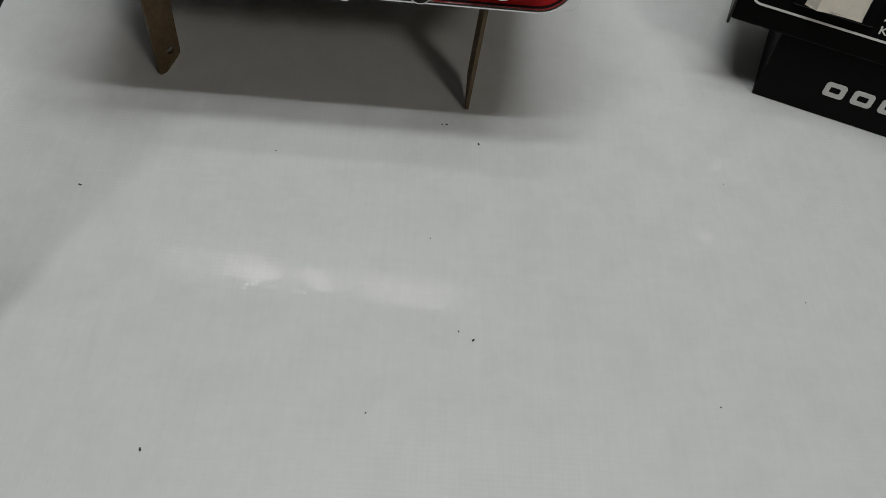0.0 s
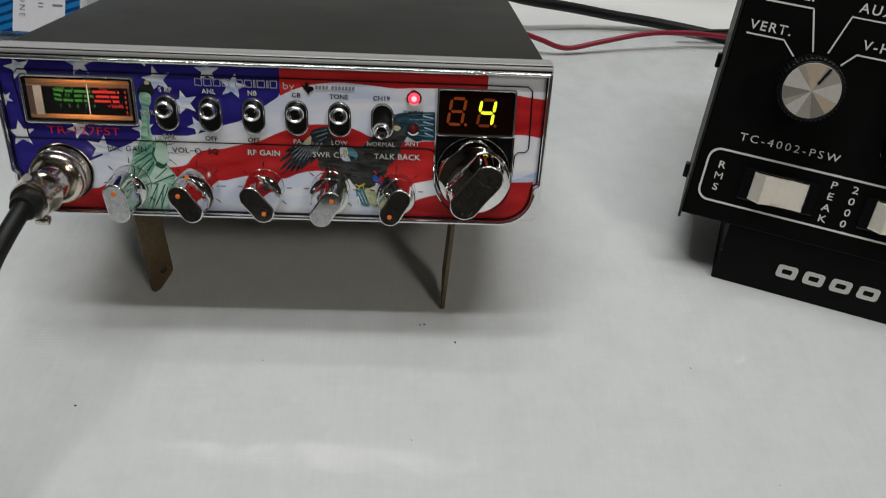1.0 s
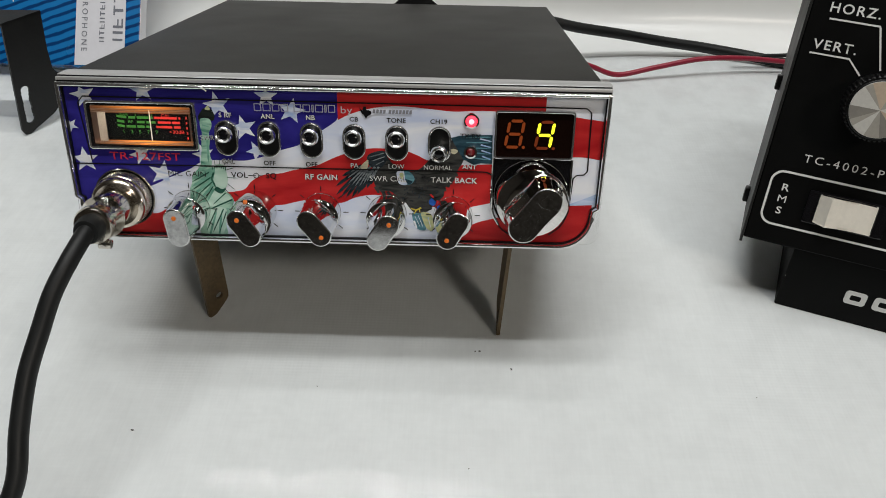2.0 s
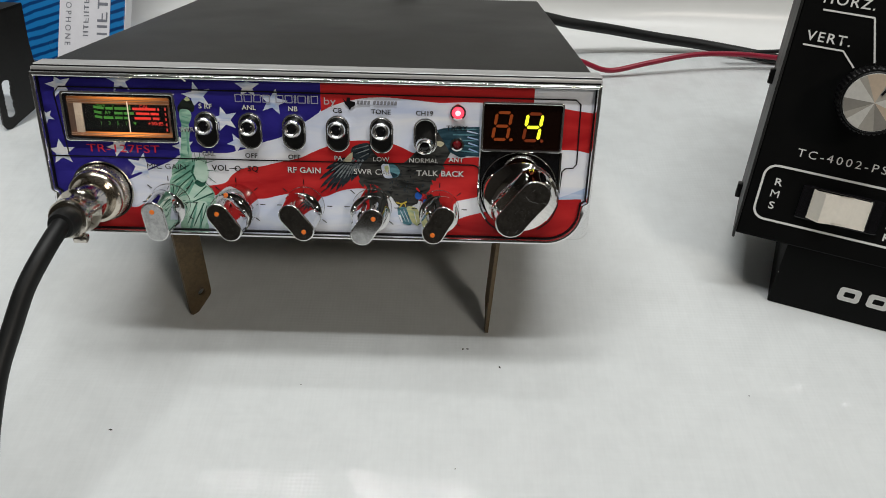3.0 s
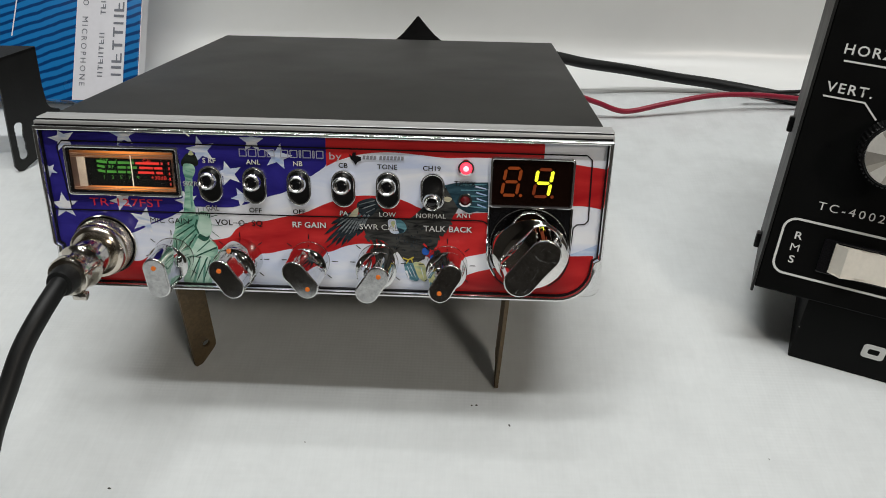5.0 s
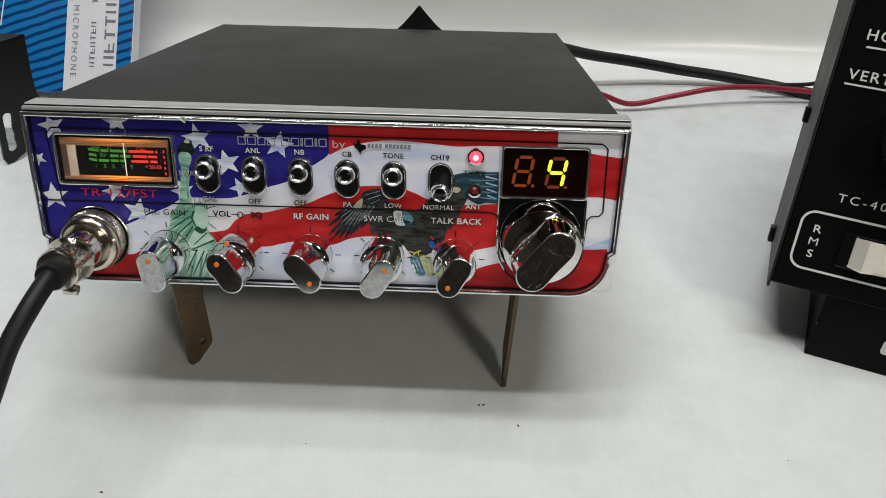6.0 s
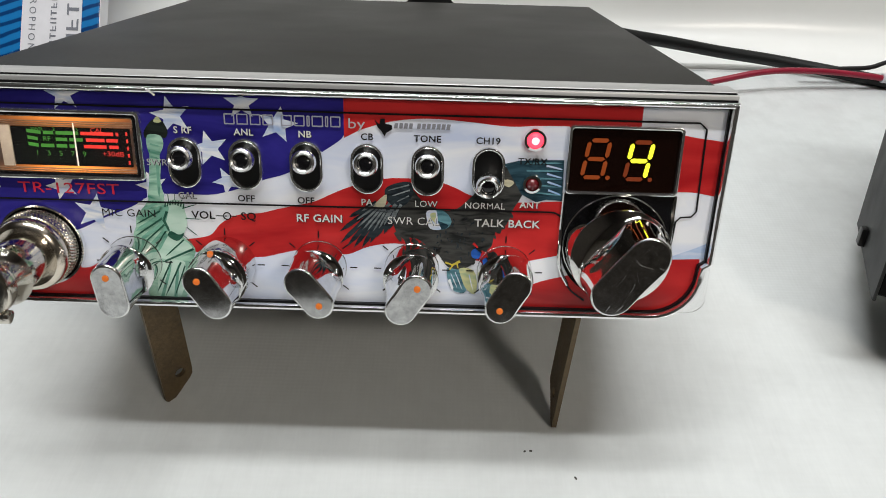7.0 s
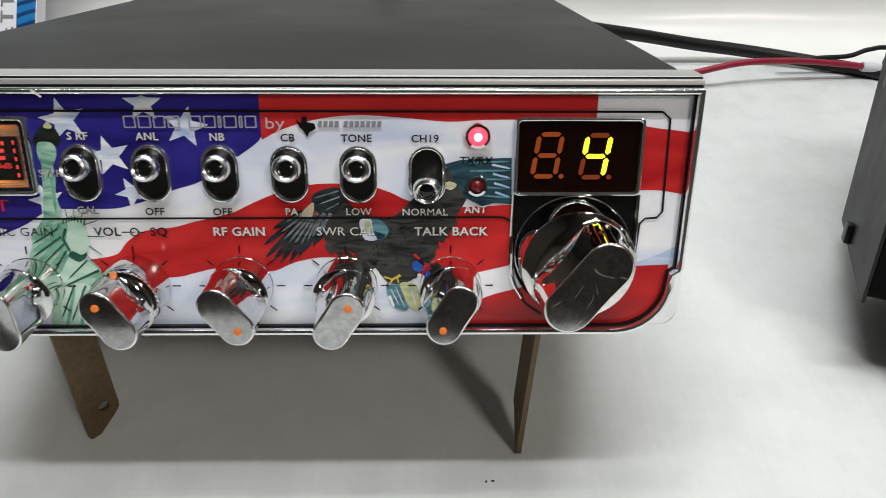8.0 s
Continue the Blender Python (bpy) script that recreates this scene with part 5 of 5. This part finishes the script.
def microphone_lead():
    part("socket_ring", lathe([(0.0106, -0.0006), (0.0109, -0.0014), (0.0114, -0.0014), (0.0116, -0.0002)], 64, close=False), CHROME, mic, "thin chrome socket ring")
    part("socket_gap", lathe([(0.0066, -0.0005), (0.0108, -0.0005)], 48), BLACK_MATT, mic, "dark gap behind the ring")
    ring = part("lock_ring", lathe([(0.0098, -0.0064), (0.0101, -0.0061), (0.0101, -0.0012), (0.0098, -0.0009)], 64), NICKEL_SATIN, mic, "knurled nickel lock ring")
    bm = bmesh.new()
    for k in range(5):
        for i in range(72):
            a0, y = 2 * math.pi * (i + 0.5 * (k % 2)) / 72, -0.0014 - 0.00108 * k
            corners = [(a0 - 0.036, y - 0.0005), (a0, y), (a0 + 0.036, y - 0.0005), (a0, y - 0.0010)]
            foot = [bm.verts.new((0.01012 * math.cos(q), v, 0.01012 * math.sin(q))) for q, v in corners]
            tip = bm.verts.new((0.01046 * math.cos(a0), y - 0.0005, 0.01046 * math.sin(a0)))
            for j in range(4):
                bm.faces.new((foot[j], foot[(j + 1) % 4], tip))
    part("knurling", bm, NICKEL_SATIN, ring, "fine diamond knurling", None)
    part("lock_collar", lathe([(0.0070, -0.0100), (0.0082, -0.0102), (0.0092, -0.0097), (0.0098, -0.0086), (0.0099, -0.0073), (0.0096, -0.0062)], 56), NICKEL_SATIN, mic, "rounded nickel collar")
    part("shell", lathe([(0.0062, -0.0232), (0.0066, -0.0226), (0.0066, -0.0160), (0.0068, -0.0094)], 48), NICKEL, mic, "smooth nickel shell")
    clamp = part("clamp", lathe([(0.0053, -0.0318), (0.0064, -0.0316), (0.0069, -0.0307), (0.0069, -0.0285), (0.0063, -0.0277), (0.0062, -0.0264), (0.0075, -0.0233), (0.0079, -0.0223), (0.0067, -0.0218)], 48), NICKEL_PALE, mic, "flared nickel cable clamp")
    part("screw", lathe([(0.0009, -0.0022), (0.0015, -0.0018), (0.0015, 0.0022), (0.0009, 0.0024)], 14, None, pose(0.0028, -0.0296, -0.0074, 0, 0, 90)), NICKEL, clamp, "small clamp screw")
    part("clamp_ear", block(0.0004, 0.0052, -0.0312, -0.0280, -0.0081, -0.0058, 0.0007), NICKEL, clamp)
    part("boot", lathe([(0.0032, -0.0372), (0.0043, -0.0369), (0.0048, -0.0354), (0.0050, -0.0306)], 28), RUBBER, mic, "black rubber boot")
    back = (pose(0, 0, LIFT, -TILT) @ Matrix.Translation(PLUG)).inverted()
    start = pose(0, 0, LIFT, -TILT) @ PLUG
    way = (pose(0, 0, LIFT, -TILT).to_3x3() @ Vector((0, -1, 0)))
    line = [start + way * 0.032, start + way * 0.0365]
    line += [Vector(p) for p in ((-0.0832, -0.0505, 0.0804), (-0.0869, -0.0602, 0.0741), (-0.0897, -0.0695, 0.0659), (-0.0922, -0.0809, 0.0567), (-0.0929, -0.0936, 0.0456), (-0.0926, -0.1068, 0.0338), (-0.0990, -0.1200, 0.0230), (-0.1140, -0.1340, 0.0130), (-0.1380, -0.1500, 0.0050), (-0.1700, -0.1720, 0.0034), (-0.2600, -0.2500, 0.0034))]
    part("cable", hose([back @ p for p in line], 0.0031, 16, 8), RUBBER, mic, "thick black rubber cable", 60)


microphone_lead()

# ---- the power meter beside the radio ----
meter = thing("watt_meter", pose(0.1934, 0.0235, 0, 0, 0, -21.4), "black metal bench wattmeter with silver knob and ivory rocker switches", "meter")
LEAN = 19.8
FACE = pose(-0.0216, -0.0009, 0.0360, -LEAN)
WIDE, HIGH = 0.196, 0.140


def facing(x, z):
    return FACE @ Matrix.Translation((x, 0, z))


def slab(outline, x0, x1, bevel):
    """A plate between x0 and x1 whose outline lies in y and z."""
    bm = bmesh.new()
    a = [bm.verts.new((x0, y, z)) for y, z in outline]
    b = [bm.verts.new((x1, y, z)) for y, z in outline]
    bm.faces.new(a)
    bm.faces.new(b[::-1])
    for i in range(len(a)):
        j = (i + 1) % len(a)
        bm.faces.new((a[i], b[i], b[j], a[j]))
    bmesh.ops.bevel(bm, geom=list(bm.edges), offset=bevel, segments=1, affect="EDGES", profile=0.5)
    return bm


def watt_meter():
    body = part("body", slab([(0.0, -0.0022), (0.0720, 0.0062), (0.0968, HIGH), (0.0, HIGH)], -0.0004, WIDE - 0.0012, 0.0006), BLACK_PAINT, meter, "black painted steel case", m=FACE)
    cheek_line = [(-0.0010, -0.0042), (0.0020, -0.0044), (0.0735, 0.0044), (0.0985, HIGH + 0.0006), (-0.0010, HIGH + 0.0006)]
    for x0, x1 in ((-0.0013, -0.0002), (WIDE - 0.0010, WIDE + 0.0006)):
        part("side_panel", slab(cheek_line, x0, x1, 0.0003), SIDE_PAINT, meter, "dark grey painted side panel", m=FACE)
    bm = bmesh.new()
    outline = [(0.0, 0.0), (0.0, 0.0340), (0.0640, 0.0170), (0.0640, 0.0)]
    a = [bm.verts.new((0.0, y, z)) for y, z in outline]
    b = [bm.verts.new((WIDE - 0.0432, y, z)) for y, z in outline]
    bm.faces.new(a)
    bm.faces.new(b[::-1])
    for i in range(4):
        bm.faces.new((a[i], b[i], b[(i + 1) % 4], a[(i + 1) % 4]))
    bmesh.ops.bevel(bm, geom=list(bm.edges), offset=0.0006, segments=2, affect="EDGES", profile=0.5)
    base = part("base", bm, BLACK_PAINT, meter, "black wedge base with chipped corners")
    for k in range(4):
        x0 = 0.0262 + k * 0.0117
        bm = rim(round_rect(x0, x0 + 0.0088, 0.0112, 0.0184, 0.0016, 4), round_rect(x0 + 0.0022, x0 + 0.0066, 0.0133, 0.0163, 0.0007, 4), -0.0004, -0.0001)
        part("name_mark", bm, INK_WHITE, base, "white rounded block")
    bm = bmesh.new()
    for k in (0, 1, 5):
        r = random.uniform(0.00015, 0.0003)
        made = bmesh.ops.create_icosphere(bm, subdivisions=1, radius=r)["verts"]
        bmesh.ops.transform(bm, matrix=Matrix.LocRotScale((0.0004 + 0.0006 * random.random(), 0.0001, 0.002 + 0.028 * k / 9), None, (0.8, 0.4, 1.6)), verts=made)
    part("paint_chips", bm, NICKEL, base, "bare metal chips along the corner")
    # side screws
    for y, z in ((0.0466, 0.0060), (0.054, 0.0600)):
        part("tab", block(-0.0036, -0.0010, y - 0.0036, y + 0.0036, z - 0.0034, z + 0.0034, 0.0006), BLACK, meter, "black plastic side tab", m=FACE)
    return body


case = watt_meter()
FY = -0.0004


def face_words():
    def ink(bm, label=""):
        part("printed_line", bm, INK_WHITE, meter, label or "white printed line", None, FACE)

    def words(text, x, z, size, **more):
        ob = lettering(text, x, z, size, FY, INK_WHITE, meter, **more)
        ob.matrix_basis = FACE @ ob.matrix_basis

    ink(rim(round_rect(0.0037, 0.118, 0.0062, 0.0305, 0.0052, 6), round_rect(0.0046, 0.1171, 0.0071, 0.0296, 0.0044, 6), FY, FY + 0.0002), "white printed frame round the switches")
    for text, x, top, step in (("RMS", 0.0105, 0.0232, 0.0051), ("PEAK", 0.0566, 0.0258, 0.0051), ("2000", 0.0653, 0.0258, 0.0051), ("200", 0.1050, 0.0232, 0.0051)):
        if text == "200":
            continue
        for i, ch in enumerate(text):
            words(ch, x, top - step * i, 0.0031, wide=1.18, bold=0.00006)
    words("TC-4002-PSW", 0.0346, 0.0371, 0.0033, wide=1.12, spacing=1.36, bold=0.00004)
    words("VERT.", 0.0127, 0.0829, 0.0037, wide=1.05, spacing=1.22, bold=0.00007)
    words("HORZ.", 0.0160, 0.0975, 0.0037, wide=1.05, spacing=1.22, bold=0.00007)
    words("AUX", 0.0490, 0.0968, 0.0037, wide=1.05, spacing=1.22, bold=0.00007)
    words("V-H", 0.0535, 0.0833, 0.0037, wide=1.05, spacing=1.22, bold=0.00007)
    words("SELECTOR", 0.0360, 0.1075, 0.0037, wide=1.0, spacing=1.25, bold=0.00007)
    ink(ribbon([(0.0040, 0.0794), (0.0190, 0.0794), (0.0246, 0.0738)], 0.0007, FY))
    ink(ribbon([(0.0075, 0.0933), (0.0262, 0.0933), (0.0264, 0.0928), (0.0312, 0.0770)], 0.0007, FY))
    ink(ribbon([(0.0368, 0.0776), (0.0410, 0.0930), (0.0560, 0.0930)], 0.0007, FY))
    ink(ribbon([(0.0429, 0.0740), (0.0474, 0.0792), (0.0600, 0.0792)], 0.0007, FY))


face_words()


def rocker(x, z):
    body = part("rocker_switch", rim(round_rect(-0.0160, 0.0160, -0.0072, 0.0072, 0.0008, 3), round_rect(-0.0115, 0.0115, -0.0062, 0.0062, 0.0005, 3), -0.0012, 0.0, 0.0003), BLACK_GLOSS, meter, "ivory rocker switch in a black frame", m=facing(x, z))
    bm = prism([(-0.0112, 0.0), (-0.0112, -0.0016), (-0.0070, -0.0060), (-0.0020, -0.0042), (0.0040, -0.0031), (0.0105, -0.0028), (0.0112, 0.0)], -0.0057, 0.0057, 0)
    bmesh.ops.transform(bm, matrix=Matrix.Rotation(radians(0), 4, "X"), verts=bm.verts)
    for v in bm.verts:
        v.co = Vector((v.co.x, v.co.z, v.co.y))
    bmesh.ops.bevel(bm, geom=list(bm.edges), offset=0.0004, segments=2, affect="EDGES")
    part("rocker", bm, BUTTON, body, "ivory plastic rocker")


rocker(0.0362, 0.0178)
rocker(0.0862, 0.0178)


def selector():
    body = part("selector_knob", lathe([(0.0106, -0.0165), (0.0115, -0.0160), (0.0118, -0.0140), (0.0124, -0.0015), (0.0117, 0.0)], 48), BLACK, meter, "black ribbed knob with a spun silver cap", m=facing(0.0335, 0.0640))
    part("ribs", knurl(0.0121, 0.0127, -0.0152, -0.0012, 44), BLACK, body, "fine black ribs")
    bm = bmesh.new()
    # the spun cap's sheen is painted as lighter and darker wedges
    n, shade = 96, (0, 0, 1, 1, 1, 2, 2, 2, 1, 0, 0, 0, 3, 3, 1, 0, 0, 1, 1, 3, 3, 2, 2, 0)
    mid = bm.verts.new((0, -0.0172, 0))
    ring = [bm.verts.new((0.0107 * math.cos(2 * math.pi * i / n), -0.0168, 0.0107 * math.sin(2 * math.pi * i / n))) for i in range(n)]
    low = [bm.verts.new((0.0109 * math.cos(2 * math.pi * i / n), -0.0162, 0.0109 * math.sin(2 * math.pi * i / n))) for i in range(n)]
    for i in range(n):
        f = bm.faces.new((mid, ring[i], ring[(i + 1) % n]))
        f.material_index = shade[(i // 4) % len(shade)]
        bm.faces.new((ring[i], low[i], low[(i + 1) % n], ring[(i + 1) % n]))
    part("cap", bm, CAP_SHEEN, body, "silver cap with its spun sheen painted in wedges", None)
    part("pointer", block(-0.0004, 0.0004, -0.0176, -0.0169, 0.0036, 0.0105), INK_BLACK, body, "black pointer line", None, pose(0, 0, 0, 0, 24, 0))


selector()


def meter_window():
    x0, x1, z0, z1 = 0.0680, 0.1500, 0.0395, 0.1150
    body = part("dial_window", rim(round_rect(x0, x1, z0, z1, 0.004), round_rect(x0 + 0.003, x1 - 0.003, z0 + 0.003, z1 - 0.003, 0.002), -0.0085, 0.0, 0.001), CLEAR, meter, "clear plastic meter cover with a pale dial", m=FACE)
    part("dial_card", prism(round_rect(x0 + 0.003, x1 - 0.003, z0 + 0.003, z1 - 0.003, 0.002), -0.0014, -0.0006), BUTTON, body, "pale dial card")
    part("cover", prism(round_rect(x0 + 0.003, x1 - 0.003, z0 + 0.003, z1 - 0.003, 0.002), -0.0085, -0.0070), CLEAR, body, "clear cover")


meter_window()

# ---- cables behind the radio ----


def lead(name, points, r, mat, label):
    m = Matrix.Translation(Vector(points[0]))
    ob = link_mesh(name, hose([m.inverted() @ Vector(p) for p in points], r, 14, 8), mat, 60)
    ob.matrix_world = m
    return tagged(ob, label, "cable")


lead("antenna_cable", [(0.03, 0.2285, 0.030), (0.060, 0.2480, 0.034), (0.095, 0.2575, 0.0318), (0.125, 0.2628, 0.0242), (0.155, 0.2685, 0.0176), (0.185, 0.2718, 0.0114), (0.215, 0.2720, 0.0073), (0.245, 0.2668, 0.0045), (0.275, 0.2556, 0.0036), (0.310, 0.2404, 0.0036), (0.36, 0.235, 0.0036)], 0.0035, RUBBER, "black antenna cable running from the radio across the bench")
lead("power_wire", [(0.07, 0.2240, 0.018), (0.085, 0.2275, 0.0225), (0.100, 0.2286, 0.0220), (0.118, 0.2307, 0.0168), (0.132, 0.2328, 0.0112), (0.150, 0.2343, 0.0050), (0.175, 0.2384, 0.0088), (0.205, 0.2435, 0.0130), (0.235, 0.2480, 0.0120), (0.262, 0.2505, 0.0090), (0.2740, 0.2515, 0.0072)], 0.0017, WIRE_RED, "dark red power wire running across the bench")
lead("power_wire", [(0.2300, 0.2560, 0.0085), (0.2520, 0.2565, 0.0100), (0.2680, 0.2580, 0.0105), (0.2800, 0.2610, 0.0130), (0.2950, 0.2640, 0.0120), (0.33, 0.262, 0.0020)], 0.0013, RUBBER, "thin black power wire beside the red one")
sleeve = lead("wire_connector", [(0.2735, 0.2515, 0.0072), (0.2790, 0.2518, 0.0066), (0.2860, 0.2520, 0.0055)], 0.0026, LABEL_WHITE, "white plastic sleeve on the red wire's end")
part("plug_end", block(0.0120, 0.0260, -0.0035, 0.0035, -0.0035, 0.0045, 0.0008), BLACK, sleeve, "black plastic plug")


def rear_boot():
    """A black pointed form, four-sided above a round foot."""
    bm = bmesh.new()
    rings = []
    for r, z, square in ((0.021, 0.0, 0), (0.0215, 0.020, 0), (0.020, 0.034, 0.1), (0.0165, 0.041, 0.3), (0.010, 0.047, 0.6), (0.0045, 0.0535, 0.9), (0.0006, 0.0585, 1)):
        ring = []
        for i in range(32):
            a = 2 * math.pi * i / 32
            k = 1 - square * 0.25 * abs(math.sin(2 * a))
            ring.append(bm.verts.new((r * k * math.cos(a), r * k * 0.7 * math.sin(a), z)))
        rings.append(ring)
    for a, b in zip(rings, rings[1:]):
        for i in range(32):
            bm.faces.new((a[i], a[(i + 1) % 32], b[(i + 1) % 32], b[i]))
    bm.faces.new(rings[0][::-1])
    bm.faces.new(rings[-1])
    ob = link_mesh("rubber_boot", bm, BLACK_MATT, 50)
    ob.matrix_world = pose(0.0165, 0.2500, 0.0)
    return tagged(ob, "black pointed rubber boot standing behind the radio", "boot")


rear_boot()

# ---- box and bracket beside the radio ----
carton = thing("microphone_box", pose(-0.1629, 0.2226, 0.0078, -40, 1.4, 1.0), "blue striped cardboard box with white label leaning on the back panel", "box")


def microphone_box():
    """Front face in x and z; the right edge at x = 0."""
    wide, tall, thick = 0.140, 0.126, 0.012
    part("carton", block(-wide, 0.0, 0.0, thick, 0.0, tall, 0.0008), BOX_BLUE, carton, "blue cardboard with dark slanting lines")
    part("carton_side", block(0.0, 0.0004, 0.0008, thick - 0.0008, 0.0008, tall - 0.0008), LABEL_WHITE, carton, "plain pale side")
    label = part("label", block(-0.0408, -0.0090, -0.0004, 0.0, 0.0006, tall - 0.002), LABEL_WHITE, carton, "white printed label")
    y = -0.0006
    lettering("ECHO  MICROPHONE", -0.0352, 0.0445, 0.0036, y, LABEL_INK, label, 1.0, 1.50, 0.00003, -90, name="lettering")
    def mark(x0, x1, z0, z1, kind, name_label):
        """One plain mark: two or three upright and level bars, no letter."""
        w, h = (x1 - x0), (z1 - z0)
        bm = bmesh.new()
        bars = [(0, 1, 0, 0.22), (0, 1, 0.74, 1.0)] if kind == 0 else [(0, 1, 0.36, 0.66), (0, 0.16, 0, 1)] if kind == 1 else [(0.84, 1, 0, 1), (0, 1, 0, 0.26), (0.42, 0.56, 0, 0.9)]
        for i, (a, b, c, d) in enumerate(bars):
            flat([(x0 + a * w, z0 + c * h), (x0 + b * w, z0 + c * h), (x0 + b * w, z0 + d * h), (x0 + a * w, z0 + d * h)], y - 0.00001 * i, bm)
        part("name_mark", bm, LABEL_INK, label, name_label, None)

    for k in range(15):
        z = 0.0160 + k * 0.0042 if k < 7 else 0.0560 + (k - 7) * 0.0040
        mark(-0.0254, -0.0222, z, z + 0.0030, k % 3, "dark printed bars")
    for k in range(9):
        z = 0.0170 + k * 0.0083
        mark(-0.0168, -0.0104, z, z + 0.0062, (k * 2 + k // 3) % 3, "large dark printed bars")
    # glint on the box front, drawn as a thin white ribbon
    part("tape_glint", ribbon([(-0.0790, 0.100), (-0.0795, 0.066), (-0.0815, 0.040)], 0.0008, -0.0003), LABEL_WHITE, carton, "white glint painted along a crease in the box", None)


microphone_box()


def mounting_bracket():
    """A bent steel strap: an upright cheek with slots and an ear, and a top flange."""
    turn = math.degrees(math.atan2(0.8, 0.6))
    ob = thing("mounting_bracket", pose(-0.2090, 0.1500, 0.0, 0, 0, turn), "black painted steel mounting bracket with slotted cheek, standing by the box", "bracket")
    outline = [(0.0, 0.004), (0.0012, 0.0008), (0.004, 0.0), (0.0075, 0.0015), (0.0215, 0.0065), (0.0300, 0.0125), (0.0345, 0.0170), (0.0362, 0.0225), (0.0345, 0.0275), (0.0300, 0.0300), (0.0285, 0.0330), (0.0290, 0.0450), (0.0318, 0.0665), (0.0088, 0.0665), (0.0060, 0.0450)]
    bm = prism(outline, -0.0008, 0.0008)
    cheek = part("cheek", bm, BRACKET, ob, "upright cheek with rounded foot")
    # slots: two overlapping rounds and a small round, as pale see-through openings cut by a thin recess
    cutters = [(0.0092, 0.0265, 0.0026), (0.0088, 0.0245, 0.0026), (0.0084, 0.0222, 0.0024), (0.0080, 0.0200, 0.0022), (0.0078, 0.0178, 0.0024), (0.0076, 0.0155, 0.0026), (0.0072, 0.0130, 0.0024), (0.0070, 0.0105, 0.0025), (0.0068, 0.0088, 0.0026), (0.0300, 0.0228, 0.0024)]
    bm = bmesh.new()
    for x, z, r in cutters:
        prism(circle(x, z, r, 18), -0.004, 0.004, bm=bm)
    return ob, cheek, bm


bracket, cheek, hole_mesh = mounting_bracket()


def cut_slots():
    """Opens the slots in the cheek with an evaluated boolean, then keeps the plain mesh."""
    me = bpy.data.meshes.new("slots")
    bmesh.ops.recalc_face_normals(hole_mesh, faces=hole_mesh.faces)
    hole_mesh.to_mesh(me)
    hole_mesh.free()
    tool = new("slots", me)
    mod = cheek.modifiers.new("slots", "BOOLEAN")
    mod.object, mod.operation, mod.solver, mod.use_self = tool, "DIFFERENCE", "EXACT", True
    tool.parent = bracket
    bpy.context.view_layer.update()
    done = bpy.data.meshes.new_from_object(cheek.evaluated_get(bpy.context.evaluated_depsgraph_get()))
    cheek.modifiers.clear()
    cheek.data = done
    bpy.data.objects.remove(tool)


cut_slots()


def flange_mesh():
    """A level strip that runs off the cheek's top edge at a slant."""
    bm = prism([(0.0088, -0.0008), (0.0318, -0.0008), (-0.0062, 0.0480), (-0.0292, 0.0480)], 0.0655, 0.0671)
    for v in bm.verts:
        v.co = Vector((v.co.x, v.co.z, v.co.y))
    return bm


part("flange", flange_mesh(), BRACKET, bracket, "flat top flange")
